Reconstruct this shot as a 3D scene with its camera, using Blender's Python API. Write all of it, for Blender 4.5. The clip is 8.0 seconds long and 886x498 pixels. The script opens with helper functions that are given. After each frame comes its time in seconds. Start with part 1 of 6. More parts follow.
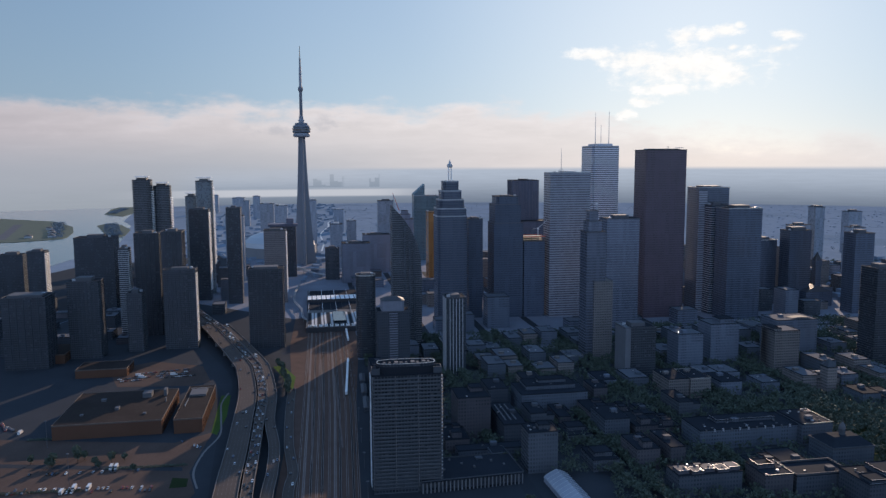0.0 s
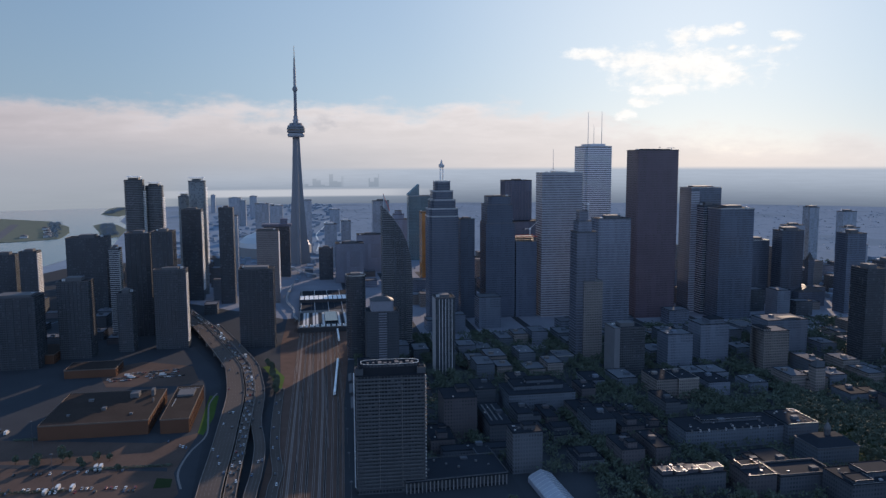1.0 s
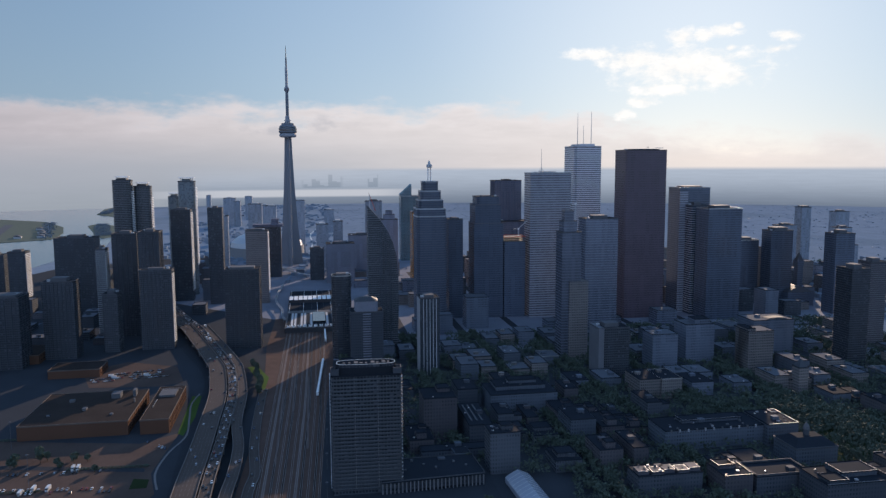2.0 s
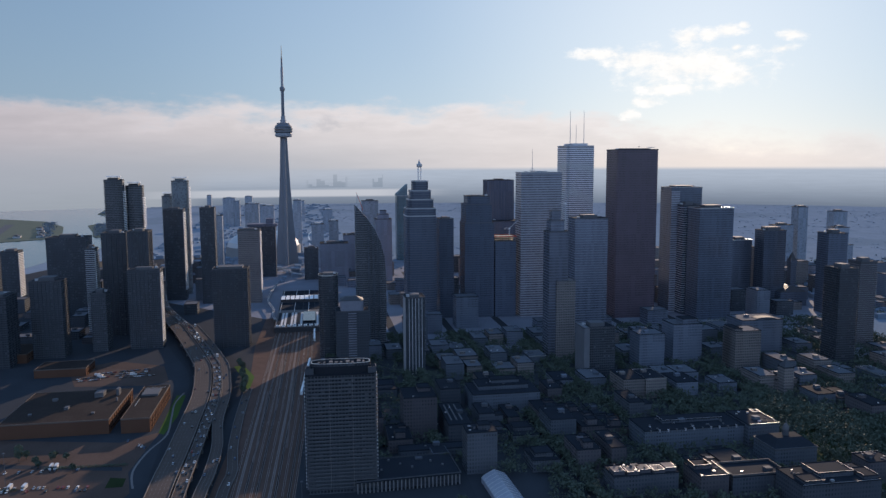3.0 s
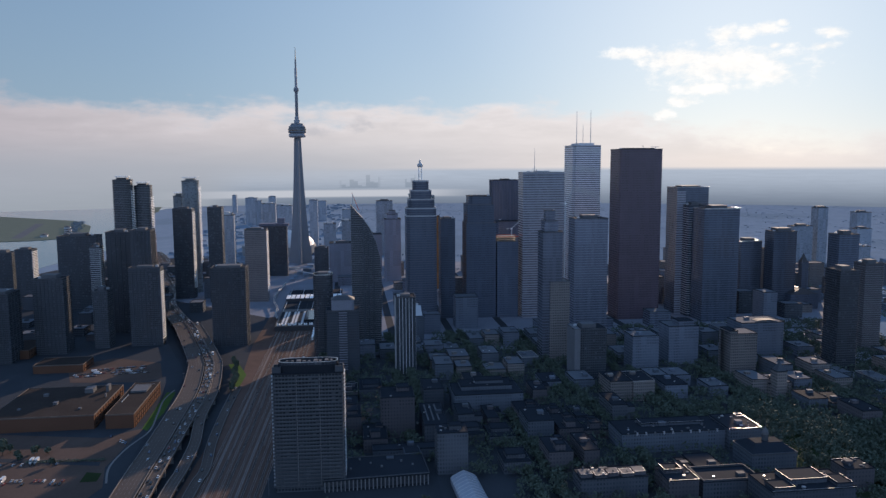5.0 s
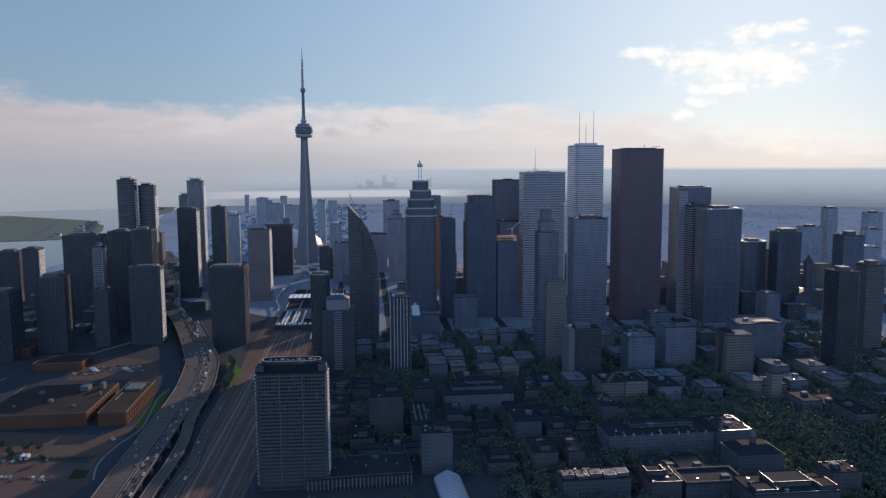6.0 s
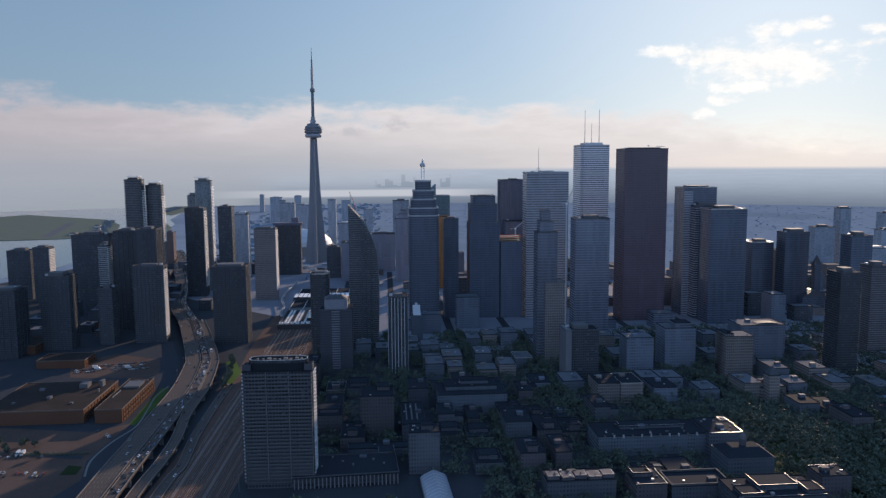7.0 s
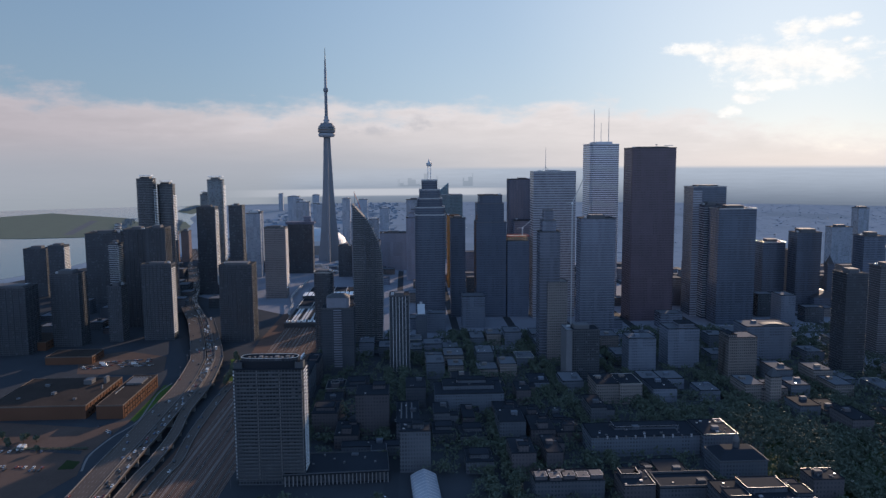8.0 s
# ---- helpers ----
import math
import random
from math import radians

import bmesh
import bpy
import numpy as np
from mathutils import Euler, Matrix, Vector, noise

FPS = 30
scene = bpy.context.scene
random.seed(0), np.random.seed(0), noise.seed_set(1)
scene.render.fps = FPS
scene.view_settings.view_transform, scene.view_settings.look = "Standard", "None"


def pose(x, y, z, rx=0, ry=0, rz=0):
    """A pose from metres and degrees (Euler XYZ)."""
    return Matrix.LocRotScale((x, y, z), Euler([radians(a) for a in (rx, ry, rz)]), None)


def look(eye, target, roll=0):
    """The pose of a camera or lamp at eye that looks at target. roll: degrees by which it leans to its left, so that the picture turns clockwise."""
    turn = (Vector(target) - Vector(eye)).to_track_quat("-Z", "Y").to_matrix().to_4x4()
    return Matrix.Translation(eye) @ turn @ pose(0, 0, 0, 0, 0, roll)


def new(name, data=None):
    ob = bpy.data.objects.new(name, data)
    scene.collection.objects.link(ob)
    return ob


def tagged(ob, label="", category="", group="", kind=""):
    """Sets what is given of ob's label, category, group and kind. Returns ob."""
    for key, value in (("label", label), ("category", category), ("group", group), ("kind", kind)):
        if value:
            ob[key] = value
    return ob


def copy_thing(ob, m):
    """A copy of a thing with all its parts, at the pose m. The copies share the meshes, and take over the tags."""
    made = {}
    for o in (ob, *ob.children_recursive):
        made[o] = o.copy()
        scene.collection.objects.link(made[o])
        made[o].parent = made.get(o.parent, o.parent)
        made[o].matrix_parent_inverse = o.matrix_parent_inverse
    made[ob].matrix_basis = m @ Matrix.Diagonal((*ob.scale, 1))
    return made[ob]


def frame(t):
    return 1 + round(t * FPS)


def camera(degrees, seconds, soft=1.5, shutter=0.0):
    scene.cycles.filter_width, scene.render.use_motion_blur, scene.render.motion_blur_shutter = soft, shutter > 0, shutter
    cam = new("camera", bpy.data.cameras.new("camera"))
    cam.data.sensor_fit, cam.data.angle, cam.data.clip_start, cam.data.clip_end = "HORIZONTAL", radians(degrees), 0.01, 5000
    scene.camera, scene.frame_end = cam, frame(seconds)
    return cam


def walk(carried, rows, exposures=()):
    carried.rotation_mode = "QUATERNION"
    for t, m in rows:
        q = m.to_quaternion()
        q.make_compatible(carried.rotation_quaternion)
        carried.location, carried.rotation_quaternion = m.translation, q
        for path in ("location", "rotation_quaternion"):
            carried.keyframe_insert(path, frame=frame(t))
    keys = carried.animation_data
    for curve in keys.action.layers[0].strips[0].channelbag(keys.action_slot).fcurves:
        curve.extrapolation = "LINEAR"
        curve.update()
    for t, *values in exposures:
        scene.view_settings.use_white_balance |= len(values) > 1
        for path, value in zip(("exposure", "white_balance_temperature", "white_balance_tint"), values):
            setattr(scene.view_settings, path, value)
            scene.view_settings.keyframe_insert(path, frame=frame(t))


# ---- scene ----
PATH = [
    (0, (1888.07, 600.87, 263.35), (1789.53, 588.38, 251.83), -0.25),
    (0.5, (1887.23, 606.68, 263.44), (1788.68, 594.25, 251.93), -0.24),
    (1, (1886.23, 613.11, 263.48), (1787.67, 600.71, 251.96), -0.23),
    (1.5, (1884.84, 621.13, 263.37), (1786.27, 608.77, 251.86), -0.24),
    (2, (1882.98, 631.25, 263.05), (1784.40, 618.95, 251.57), -0.25),
    (3.5, (1876.72, 666.61, 261.96), (1778.33, 652.88, 250.52), -0.25),
    (4, (1874.32, 679.11, 261.89), (1776.09, 664.25, 250.51), -0.23),
    (4.5, (1872.07, 691.87, 261.59), (1774.03, 675.84, 250.19), -0.28),
    (6, (1865.04, 730.63, 260.78), (1767.56, 711.42, 249.40), -0.33),
    (6.5, (1862.64, 743.52, 260.92), (1765.39, 723.17, 249.54), -0.35),
    (7, (1860.26, 756.21, 261.20), (1763.30, 734.60, 249.77), -0.36),
    (7.5, (1857.90, 769.07, 261.44), (1761.26, 746.04, 249.99), -0.37),
    (8, (1855.53, 781.94, 261.68), (1759.26, 757.45, 250.13), -0.39),
]
cam = camera(60.67, 8.0, 1.4)
walk(cam, [(t, look(e, g, r)) for t, e, g, r in PATH], exposures=[(0.0, 0.0), (8.0, 0.0)])

# ---- sky and sun ----
SUN_AZ, SUN_EL = radians(168.5), radians(15)
sun = new("sun", bpy.data.lights.new("sun", "SUN"))
sun.data.energy, sun.data.angle, sun.data.color = 5.0, radians(0.6), (1.0, 0.75, 0.56)
sun.matrix_world = look((0, 0, 0), (-math.cos(SUN_AZ) * math.cos(SUN_EL), -math.sin(SUN_AZ) * math.cos(SUN_EL), -math.sin(SUN_EL)))


class Net:
    """Brief calls for the nodes of one tree."""

    def __init__(self, tree):
        self.tree = tree

    def node(self, kind, **given):
        n = self.tree.nodes.new(kind)
        for k, v in given.items():
            n.inputs[k.replace("_", " ")].default_value = v
        return n

    def link(self, a, b):
        self.tree.links.new(a, b)

    def put(self, value, socket):
        if isinstance(value, (int, float)):
            socket.default_value = value
        elif isinstance(value, tuple):
            socket.default_value = value if len(value) == len(socket.default_value) else (*value, 1)
        else:
            self.link(value, socket)

    def math(self, op, a, b=0.0, c=0.0):
        n = self.tree.nodes.new("ShaderNodeMath")
        n.operation = op
        for v, s in zip((a, b, c), n.inputs):
            self.put(v, s)
        return n.outputs[0]

    def mix(self, f, a, b):
        n = self.tree.nodes.new("ShaderNodeMix")
        n.data_type = "RGBA"
        self.put(f, n.inputs[0]), self.put(a, n.inputs[6]), self.put(b, n.inputs[7])
        return n.outputs[2]

    def scale(self, colour, f):
        n = self.tree.nodes.new("ShaderNodeVectorMath")
        n.operation = "SCALE"
        self.put(colour, n.inputs[0]), self.put(f, n.inputs[3])
        return n.outputs[0]

    def add(self, a, b):
        n = self.tree.nodes.new("ShaderNodeVectorMath")
        n.operation = "ADD"
        self.put(a, n.inputs[0]), self.put(b, n.inputs[1])
        return n.outputs[0]

    def dot(self, a, b):
        n = self.tree.nodes.new("ShaderNodeVectorMath")
        n.operation = "DOT_PRODUCT"
        self.put(a, n.inputs[0]), self.put(b, n.inputs[1])
        return n.outputs["Value"]

    def step(self, v, lo, hi):
        n = self.tree.nodes.new("ShaderNodeMapRange")
        n.interpolation_type = "SMOOTHSTEP"
        self.put(v, n.inputs[0])
        n.inputs[1].default_value, n.inputs[2].default_value = lo, hi
        return n.outputs[0]

    def vector(self, x, y, z):
        n = self.tree.nodes.new("ShaderNodeCombineXYZ")
        for v, s in zip((x, y, z), n.inputs):
            self.put(v, s)
        return n.outputs[0]

    def noise(self, v, size, detail=4.0, rough=0.55):
        n = self.node("ShaderNodeTexNoise", Scale=size, Detail=detail, Roughness=rough)
        self.link(v, n.inputs["Vector"])
        return n.outputs[0]


world = bpy.data.worlds.new("sky")
scene.world = world
world.use_nodes = True
net = Net(world.node_tree)
world.node_tree.nodes.clear()
sky = net.node("ShaderNodeTexSky")
sky.sky_type, sky.sun_disc, sky.sun_elevation, sky.sun_rotation = "NISHITA", False, SUN_EL, math.pi / 2 - SUN_AZ
sky.air_density, sky.dust_density, sky.ozone_density, sky.altitude = 1.0, 0.6, 2.0, 200
way = net.node("ShaderNodeTexCoord").outputs["Generated"]
VIEW = radians(187.2)
across = net.dot(way, (math.sin(VIEW), -math.cos(VIEW), 0.0))
ahead = net.dot(way, (math.cos(VIEW), math.sin(VIEW), 0.0))
parts_of = net.node("ShaderNodeSeparateXYZ")
net.link(way, parts_of.inputs[0])
rise = parts_of.outputs[2]
toward = net.dot(way, (math.cos(SUN_AZ) * math.cos(SUN_EL), math.sin(SUN_AZ) * math.cos(SUN_EL), math.sin(SUN_EL)))
clear = net.mix(net.step(rise, -0.05, 0.6), (0.32, 0.46, 0.62), (0.135, 0.275, 0.54))
lit_side = net.math("ADD", net.math("MULTIPLY", net.step(toward, 0.2, 0.9), 0.2), net.math("MULTIPLY", net.math("SUBTRACT", 1.0, net.step(toward, -0.8, 0.1)), 0.95))
clear = net.scale(clear, net.math("ADD", 0.80, lit_side))
# the unseen sky opposite the sun is brightened and blued to fill shaded fronts
behind = net.math("SUBTRACT", 1.0, net.step(toward, -0.75, 0.0))
clear = net.mix(net.math("MULTIPLY", behind, 0.55), clear, (0.44, 0.60, 0.98))
# and is a deeper blue over the lake
clear = net.scale(clear, net.math("ADD", 0.80, net.math("MULTIPLY", net.step(across, -0.55, 0.05), 0.19)))
# and is brightened overhead, out of view, as added fill light
clear = net.scale(clear, net.math("ADD", 1.0, net.math("MULTIPLY", net.step(rise, 0.22, 0.7), 0.25)))
shine = net.step(toward, 0.72, 1.02)
base = net.add(net.scale(sky.outputs[0], 0.012), clear)
base = net.add(base, net.scale((0.09, 0.08, 0.06), shine))
base = net.add(base, net.scale((0.14, 0.13, 0.11), net.step(toward, 0.92, 1.015)))
# pale bank of cloud and haze low over the lake and the land, its top broken into soft billows
wisp = net.noise(net.vector(net.math("MULTIPLY", across, 13.0), net.math("MULTIPLY", ahead, 13.0), net.math("MULTIPLY", rise, 34.0)), 1.0, 8.0, 0.6)
crest = net.math("SUBTRACT", net.math("ADD", 0.069, net.math("MULTIPLY", net.math("SUBTRACT", 1.0, net.step(across, -0.62, -0.44)), 0.022)), net.math("MULTIPLY", net.step(across, 0.0, 0.4), 0.045))
tall = net.math("SUBTRACT", net.math("SUBTRACT", rise, crest), net.math("MULTIPLY", net.math("SUBTRACT", wisp, 0.5), 0.095))
bank = net.math("MULTIPLY", net.math("SUBTRACT", 1.0, net.step(tall, -0.018, 0.014)), net.math("SUBTRACT", 0.84, net.math("MULTIPLY", net.step(across, 0.05, 0.4), 0.25)))
pinkish = net.mix(net.step(toward, 0.55, 0.97), (0.525, 0.465, 0.495), (0.78, 0.71, 0.70))
pinkish = net.scale(pinkish, net.math("ADD", 0.75, net.math("MULTIPLY", net.step(toward, -0.5, 0.6), 0.25)))
fluff = net.noise(net.vector(net.math("MULTIPLY", across, 9.0), net.math("MULTIPLY", ahead, 9.0), net.math("MULTIPLY", rise, 60.0)), 1.0, 7.0, 0.6)
pinkish = net.scale(pinkish, net.math("ADD", 0.84, net.math("MULTIPLY", fluff, 0.32)))
# brighter along the billows, greyer and bluer towards the water
pinkish = net.scale(pinkish, net.math("ADD", 1.0, net.math("MULTIPLY", net.step(tall, -0.035, -0.005), 0.10)))
pinkish = net.mix(net.math("MULTIPLY", net.math("SUBTRACT", 1.0, net.step(rise, -0.012, 0.045)), net.math("SUBTRACT", 0.75, net.math("MULTIPLY", net.step(across, -0.3, 0.15), 0.6))), pinkish, (0.37, 0.40, 0.46))
base = net.mix(bank, base, pinkish)
# one broken white cloud near the sun, a few shreds beside it
coord = net.vector(net.math("MULTIPLY", across, 34.0), 0.0, net.math("MULTIPLY", rise, 62.0))
puff = net.noise(coord, 1.0, 9.0, 0.66)


def blot(x, z, w, h):
    a = net.math("DIVIDE", net.math("SUBTRACT", across, x), w)
    c = net.math("DIVIDE", net.math("SUBTRACT", rise, z), h)
    return net.math("SUBTRACT", 1.0, net.math("SQRT", net.math("ADD", net.math("MULTIPLY", a, a), net.math("MULTIPLY", c, c))))


CLOUD = ((0.298, 0.113, 0.090, 0.027), (0.243, 0.124, 0.056, 0.018), (0.192, 0.132, 0.036, 0.008), (0.342, 0.100, 0.037, 0.012), (0.278, 0.088, 0.041, 0.010), (0.249, 0.073, 0.024, 0.007), (0.231, 0.058, 0.016, 0.008), (0.294, 0.149, 0.018, 0.012), (0.317, 0.150, 0.016, 0.009), (0.338, 0.154, 0.018, 0.009), (0.353, 0.159, 0.007, 0.005), (0.347, 0.134, 0.007, 0.005), (0.402, 0.145, 0.015, 0.007), (0.395, 0.130, 0.016, 0.006))
shape = blot(*CLOUD[0])
for x, z, w, h in CLOUD[1:]:
    shape = net.math("MAXIMUM", shape, blot(x, z, w, h))
shape = net.math("ADD", net.math("MULTIPLY", net.math("MAXIMUM", shape, -1.4), 1.5), net.math("MULTIPLY", net.math("SUBTRACT", puff, 0.46), 5.2))
shape = net.math("MULTIPLY", net.step(shape, -0.1, 1.5), net.step(ahead, 0.0, 0.3))
body = net.scale((1.0, 0.975, 0.95), net.math("ADD", 0.86, net.math("MULTIPLY", puff, 0.34)))
base = net.mix(net.math("MULTIPLY", shape, 0.92), base, body)
# grey scraps of cloud beside the needle
scrap = net.math("MAXIMUM", blot(-0.150, 0.050, 0.045, 0.016), blot(-0.215, 0.040, 0.05, 0.012))
scrap = net.step(net.math("ADD", scrap, net.math("MULTIPLY", net.math("SUBTRACT", puff, 0.5), 3.0)), 0.2, 1.2)
base = net.mix(net.math("MULTIPLY", net.math("MULTIPLY", scrap, net.step(ahead, 0.0, 0.3)), 0.42), base, (0.40, 0.42, 0.48))
# what lies under the skyline far out: hazy land, the bay and the open lake
streak = net.noise(net.vector(net.math("MULTIPLY", across, 26.0), 0.0, net.math("MULTIPLY", rise, 420.0)), 1.0, 6.0, 0.6)
land = net.mix(net.step(rise, -0.066, -0.012), (0.130, 0.168, 0.235), (0.42, 0.48, 0.58))
land = net.scale(land, net.math("ADD", 0.88, net.math("MULTIPLY", streak, 0.24)))
lake = net.mix(net.step(rise, -0.09, -0.01), (0.30, 0.34, 0.39), (0.38, 0.41, 0.47))
lake = net.scale(lake, net.math("ADD", 0.95, net.math("MULTIPLY", streak, 0.10)))
bay = net.math("MULTIPLY", net.math("MULTIPLY", net.step(rise, -0.046, -0.043), net.math("SUBTRACT", 1.0, net.step(rise, -0.037, -0.034))), net.math("MULTIPLY", net.math("SUBTRACT", 1.0, net.step(across, -0.10, 0.02)), net.step(across, -0.42, -0.26)))
far = net.mix(net.math("SUBTRACT", 1.0, net.step(across, -0.36, -0.28)), land, lake)
far = net.mix(net.math("MULTIPLY", bay, 0.9), far, (0.56, 0.58, 0.64))
# a faint cluster of high buildings on the far shore
column = net.node("ShaderNodeTexWhiteNoise")
net.link(net.vector(net.math("FLOOR", net.math("MULTIPLY", across, 190.0)), 3.0, 0.0), column.inputs["Vector"])
high = net.math("ADD", -0.032, net.math("MULTIPLY", column.outputs["Value"], 0.017))
block_of = net.math("MULTIPLY", net.math("LESS_THAN", rise, high), net.math("GREATER_THAN", rise, -0.033))
near_cluster = net.math("MAXIMUM", net.step(blot(-0.155, -0.018, 0.03, 0.1), 0.05, 0.3), net.step(blot(-0.090, -0.018, 0.008, 0.1), 0.05, 0.3))
far = net.mix(net.math("MULTIPLY", net.math("MULTIPLY", block_of, near_cluster), 0.45), far, (0.17, 0.22, 0.29))
# the skyline is sharp over the land and melts away over the open lake
over = net.mix(net.step(across, -0.30, -0.02), net.step(rise, -0.040, 0.004), net.step(rise, -0.0125, -0.0065))
base = net.mix(over, far, base)
glow = net.node("ShaderNodeBackground", Strength=1.0)
net.link(base, glow.inputs[0])
net.link(glow.outputs[0], net.node("ShaderNodeOutputWorld").inputs[0])


# ---- materials ----
def material(name):
    m = bpy.data.materials.new(name)
    m.use_nodes = True
    k = Net(m.node_tree)
    return m, k, m.node_tree.nodes["Principled BSDF"]


def relief(k, b, height, strength, distance):
    n = k.node("ShaderNodeBump", Strength=strength, Distance=distance)
    k.link(height, n.inputs["Height"])
    k.link(n.outputs[0], b.inputs["Normal"])


def surface(name, colour, rough=0.7, metal=0.0, grain=0.6, stain=0.03, vary=0.35, bump=0.15, spec=0.5):
    """Plain matter with stains in the large and grain in the small."""
    m, k, b = material(name)
    at = k.node("ShaderNodeTexCoord").outputs["Object"]
    big, small = k.noise(at, stain, 5.0), k.noise(at, grain, 3.0)
    one = k.node("ShaderNodeObjectInfo").outputs["Random"]
    f = k.math("ADD", k.math("MULTIPLY", big, 0.9), k.math("MULTIPLY", small, 0.5))
    f = k.math("ADD", f, k.math("MULTIPLY", k.math("SUBTRACT", one, 0.5), 0.3))
    f = k.math("ADD", 1.0 - vary * 0.7, k.math("MULTIPLY", f, vary))
    k.link(k.scale(colour, f), b.inputs["Base Color"])
    k.put(k.math("ADD", rough - 0.08, k.math("MULTIPLY", big, 0.16)), b.inputs["Roughness"])
    b.inputs["Metallic"].default_value, b.inputs["Specular IOR Level"].default_value = metal, spec
    if bump:
        relief(k, b, small, bump, 0.2)
    return m


def facade(name, wall, glass, floor=3.6, bay=1.6, sill=0.35, mull=0.25, gloss=0.12, rough=0.7, blinds=0.12, spec=0.9, coat=0.0):
    """Rows of panes between sills and posts; every pane differs a little."""
    m, k, b = material(name)
    tex = k.node("ShaderNodeTexCoord")
    p, n = k.node("ShaderNodeSeparateXYZ"), k.node("ShaderNodeSeparateXYZ")
    k.link(tex.outputs["Object"], p.inputs[0]), k.link(tex.outputs["Normal"], n.inputs[0])
    ax, ay = k.math("ABSOLUTE", n.outputs[0]), k.math("ABSOLUTE", n.outputs[1])
    side = k.math("GREATER_THAN", ax, ay)
    u = k.math("ADD", k.math("MULTIPLY", p.outputs[1], side), k.math("MULTIPLY", p.outputs[0], k.math("SUBTRACT", 1.0, side)))
    cu, cz = k.math("DIVIDE", u, bay), k.math("DIVIDE", p.outputs[2], floor)
    pane = k.math("MULTIPLY", k.math("GREATER_THAN", k.math("FRACT", cu), mull), k.math("GREATER_THAN", k.math("FRACT", cz), sill))
    pane = k.math("MULTIPLY", pane, k.math("LESS_THAN", k.math("ABSOLUTE", n.outputs[2]), 0.5))
    dice = k.node("ShaderNodeTexWhiteNoise")
    k.link(k.vector(k.math("FLOOR", cu), k.math("FLOOR", cz), side), dice.inputs["Vector"])
    d = dice.outputs["Value"]
    big = k.noise(tex.outputs["Object"], 0.04, 4.0)
    small = k.noise(tex.outputs["Object"], 0.9, 3.0)
    one = k.node("ShaderNodeObjectInfo").outputs["Random"]
    patch = k.node("ShaderNodeTexWhiteNoise")
    k.link(k.vector(k.math("FLOOR", k.math("DIVIDE", cu, 3.0)), k.math("FLOOR", k.math("DIVIDE", cz, 9.0)), side), patch.inputs["Vector"])
    walls = k.scale(wall, k.math("ADD", 0.62, k.math("ADD", k.math("MULTIPLY", big, 0.5), k.math("MULTIPLY", small, 0.15))))
    panes = k.scale(glass, k.math("ADD", 0.65, k.math("ADD", k.math("MULTIPLY", d, 0.14), k.math("MULTIPLY", patch.outputs["Value"], 0.5))))
    panes = k.mix(k.math("MULTIPLY", k.math("GREATER_THAN", d, 1.0 - blinds), 0.09), panes, wall)
    colour = k.mix(pane, walls, panes)
    k.link(k.scale(colour, k.math("ADD", 0.85, k.math("MULTIPLY", one, 0.3))), b.inputs["Base Color"])
    r = k.math("ADD", k.math("MULTIPLY", pane, gloss - rough), rough)
    k.put(k.math("ADD", r, k.math("MULTIPLY", d, 0.08)), b.inputs["Roughness"])
    k.put(k.math("ADD", 0.08, k.math("MULTIPLY", pane, spec - 0.08)), b.inputs["Specular IOR Level"])
    k.put(k.math("MULTIPLY", pane, coat), b.inputs["Metallic"])
    relief(k, b, k.math("ADD", k.math("MULTIPLY", pane, -1.0), k.math("MULTIPLY", big, 0.6)), 0.25, 0.15)
    return m


CONCRETE = surface("concrete", (0.21, 0.21, 0.215))
PALE = surface("pale_concrete", (0.46, 0.46, 0.47), 0.6)
# gravel paled to carry haze on farther surfaces
HAZEGRAVEL = surface("haze_paled_gravel", (0.117, 0.124, 0.140), 0.9, grain=1.2, vary=0.5, spec=0.02)
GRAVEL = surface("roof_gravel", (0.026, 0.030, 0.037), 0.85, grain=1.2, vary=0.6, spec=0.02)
TAR = surface("roof_tar", (0.024, 0.029, 0.037), 0.85, vary=0.6, spec=0.02)
METAL = surface("metal_flashing", (0.55, 0.55, 0.55), 0.38, 0.9, bump=0.05)
STEEL = surface("painted_steel", (0.45, 0.46, 0.48), 0.45, 0.3)
DARKSTEEL = surface("dark_steel", (0.06, 0.06, 0.066), 0.55, 0.2, spec=0.3)
UNITGREY = surface("grey_roof_plant", (0.12, 0.122, 0.13), 0.75, spec=0.05)
SLABGREY = surface("weathered_slab", (0.072, 0.079, 0.090), 0.75, spec=0.2)
REDSTEEL = surface("red_steel", (0.5, 0.07, 0.04), 0.5)
WHITEPAINT = surface("white_paint", (0.78, 0.78, 0.78), 0.45, vary=0.2)
ASPHALT = surface("asphalt", (0.043, 0.047, 0.054), 0.75, grain=0.9, vary=0.5, spec=0.02)
ROADTOP = surface("expressway_top", (0.095, 0.078, 0.070), 0.7, grain=0.4, vary=0.4, spec=0.02)
LOT = surface("car_park_ground", (0.095, 0.068, 0.058), 0.8, grain=0.4, vary=0.7, spec=0.02)
BALLAST = surface("rail_ballast", (0.107, 0.070, 0.058), 0.9, grain=1.5, stain=0.05, vary=0.8, bump=0.4, spec=0.02)
RAIL = surface("rail_steel", (0.26, 0.22, 0.20), 0.5, 0.6)
BRICK = surface("brown_brick", (0.121, 0.065, 0.044), 0.8, grain=2.0, vary=0.4, spec=0.02)
GRASS = surface("grass", (0.064, 0.106, 0.029), 0.9, grain=1.0, vary=0.6, spec=0.02)
# island grass greyed and lightened, far haze put into the colour
AIRFIELD = surface("hazed_airfield_grass", (0.115, 0.135, 0.110), 0.9, grain=0.2, vary=0.5, spec=0.02)
MARBLEPANEL = surface("white_marble_panel", (0.60, 0.61, 0.65), 0.5, vary=0.2)
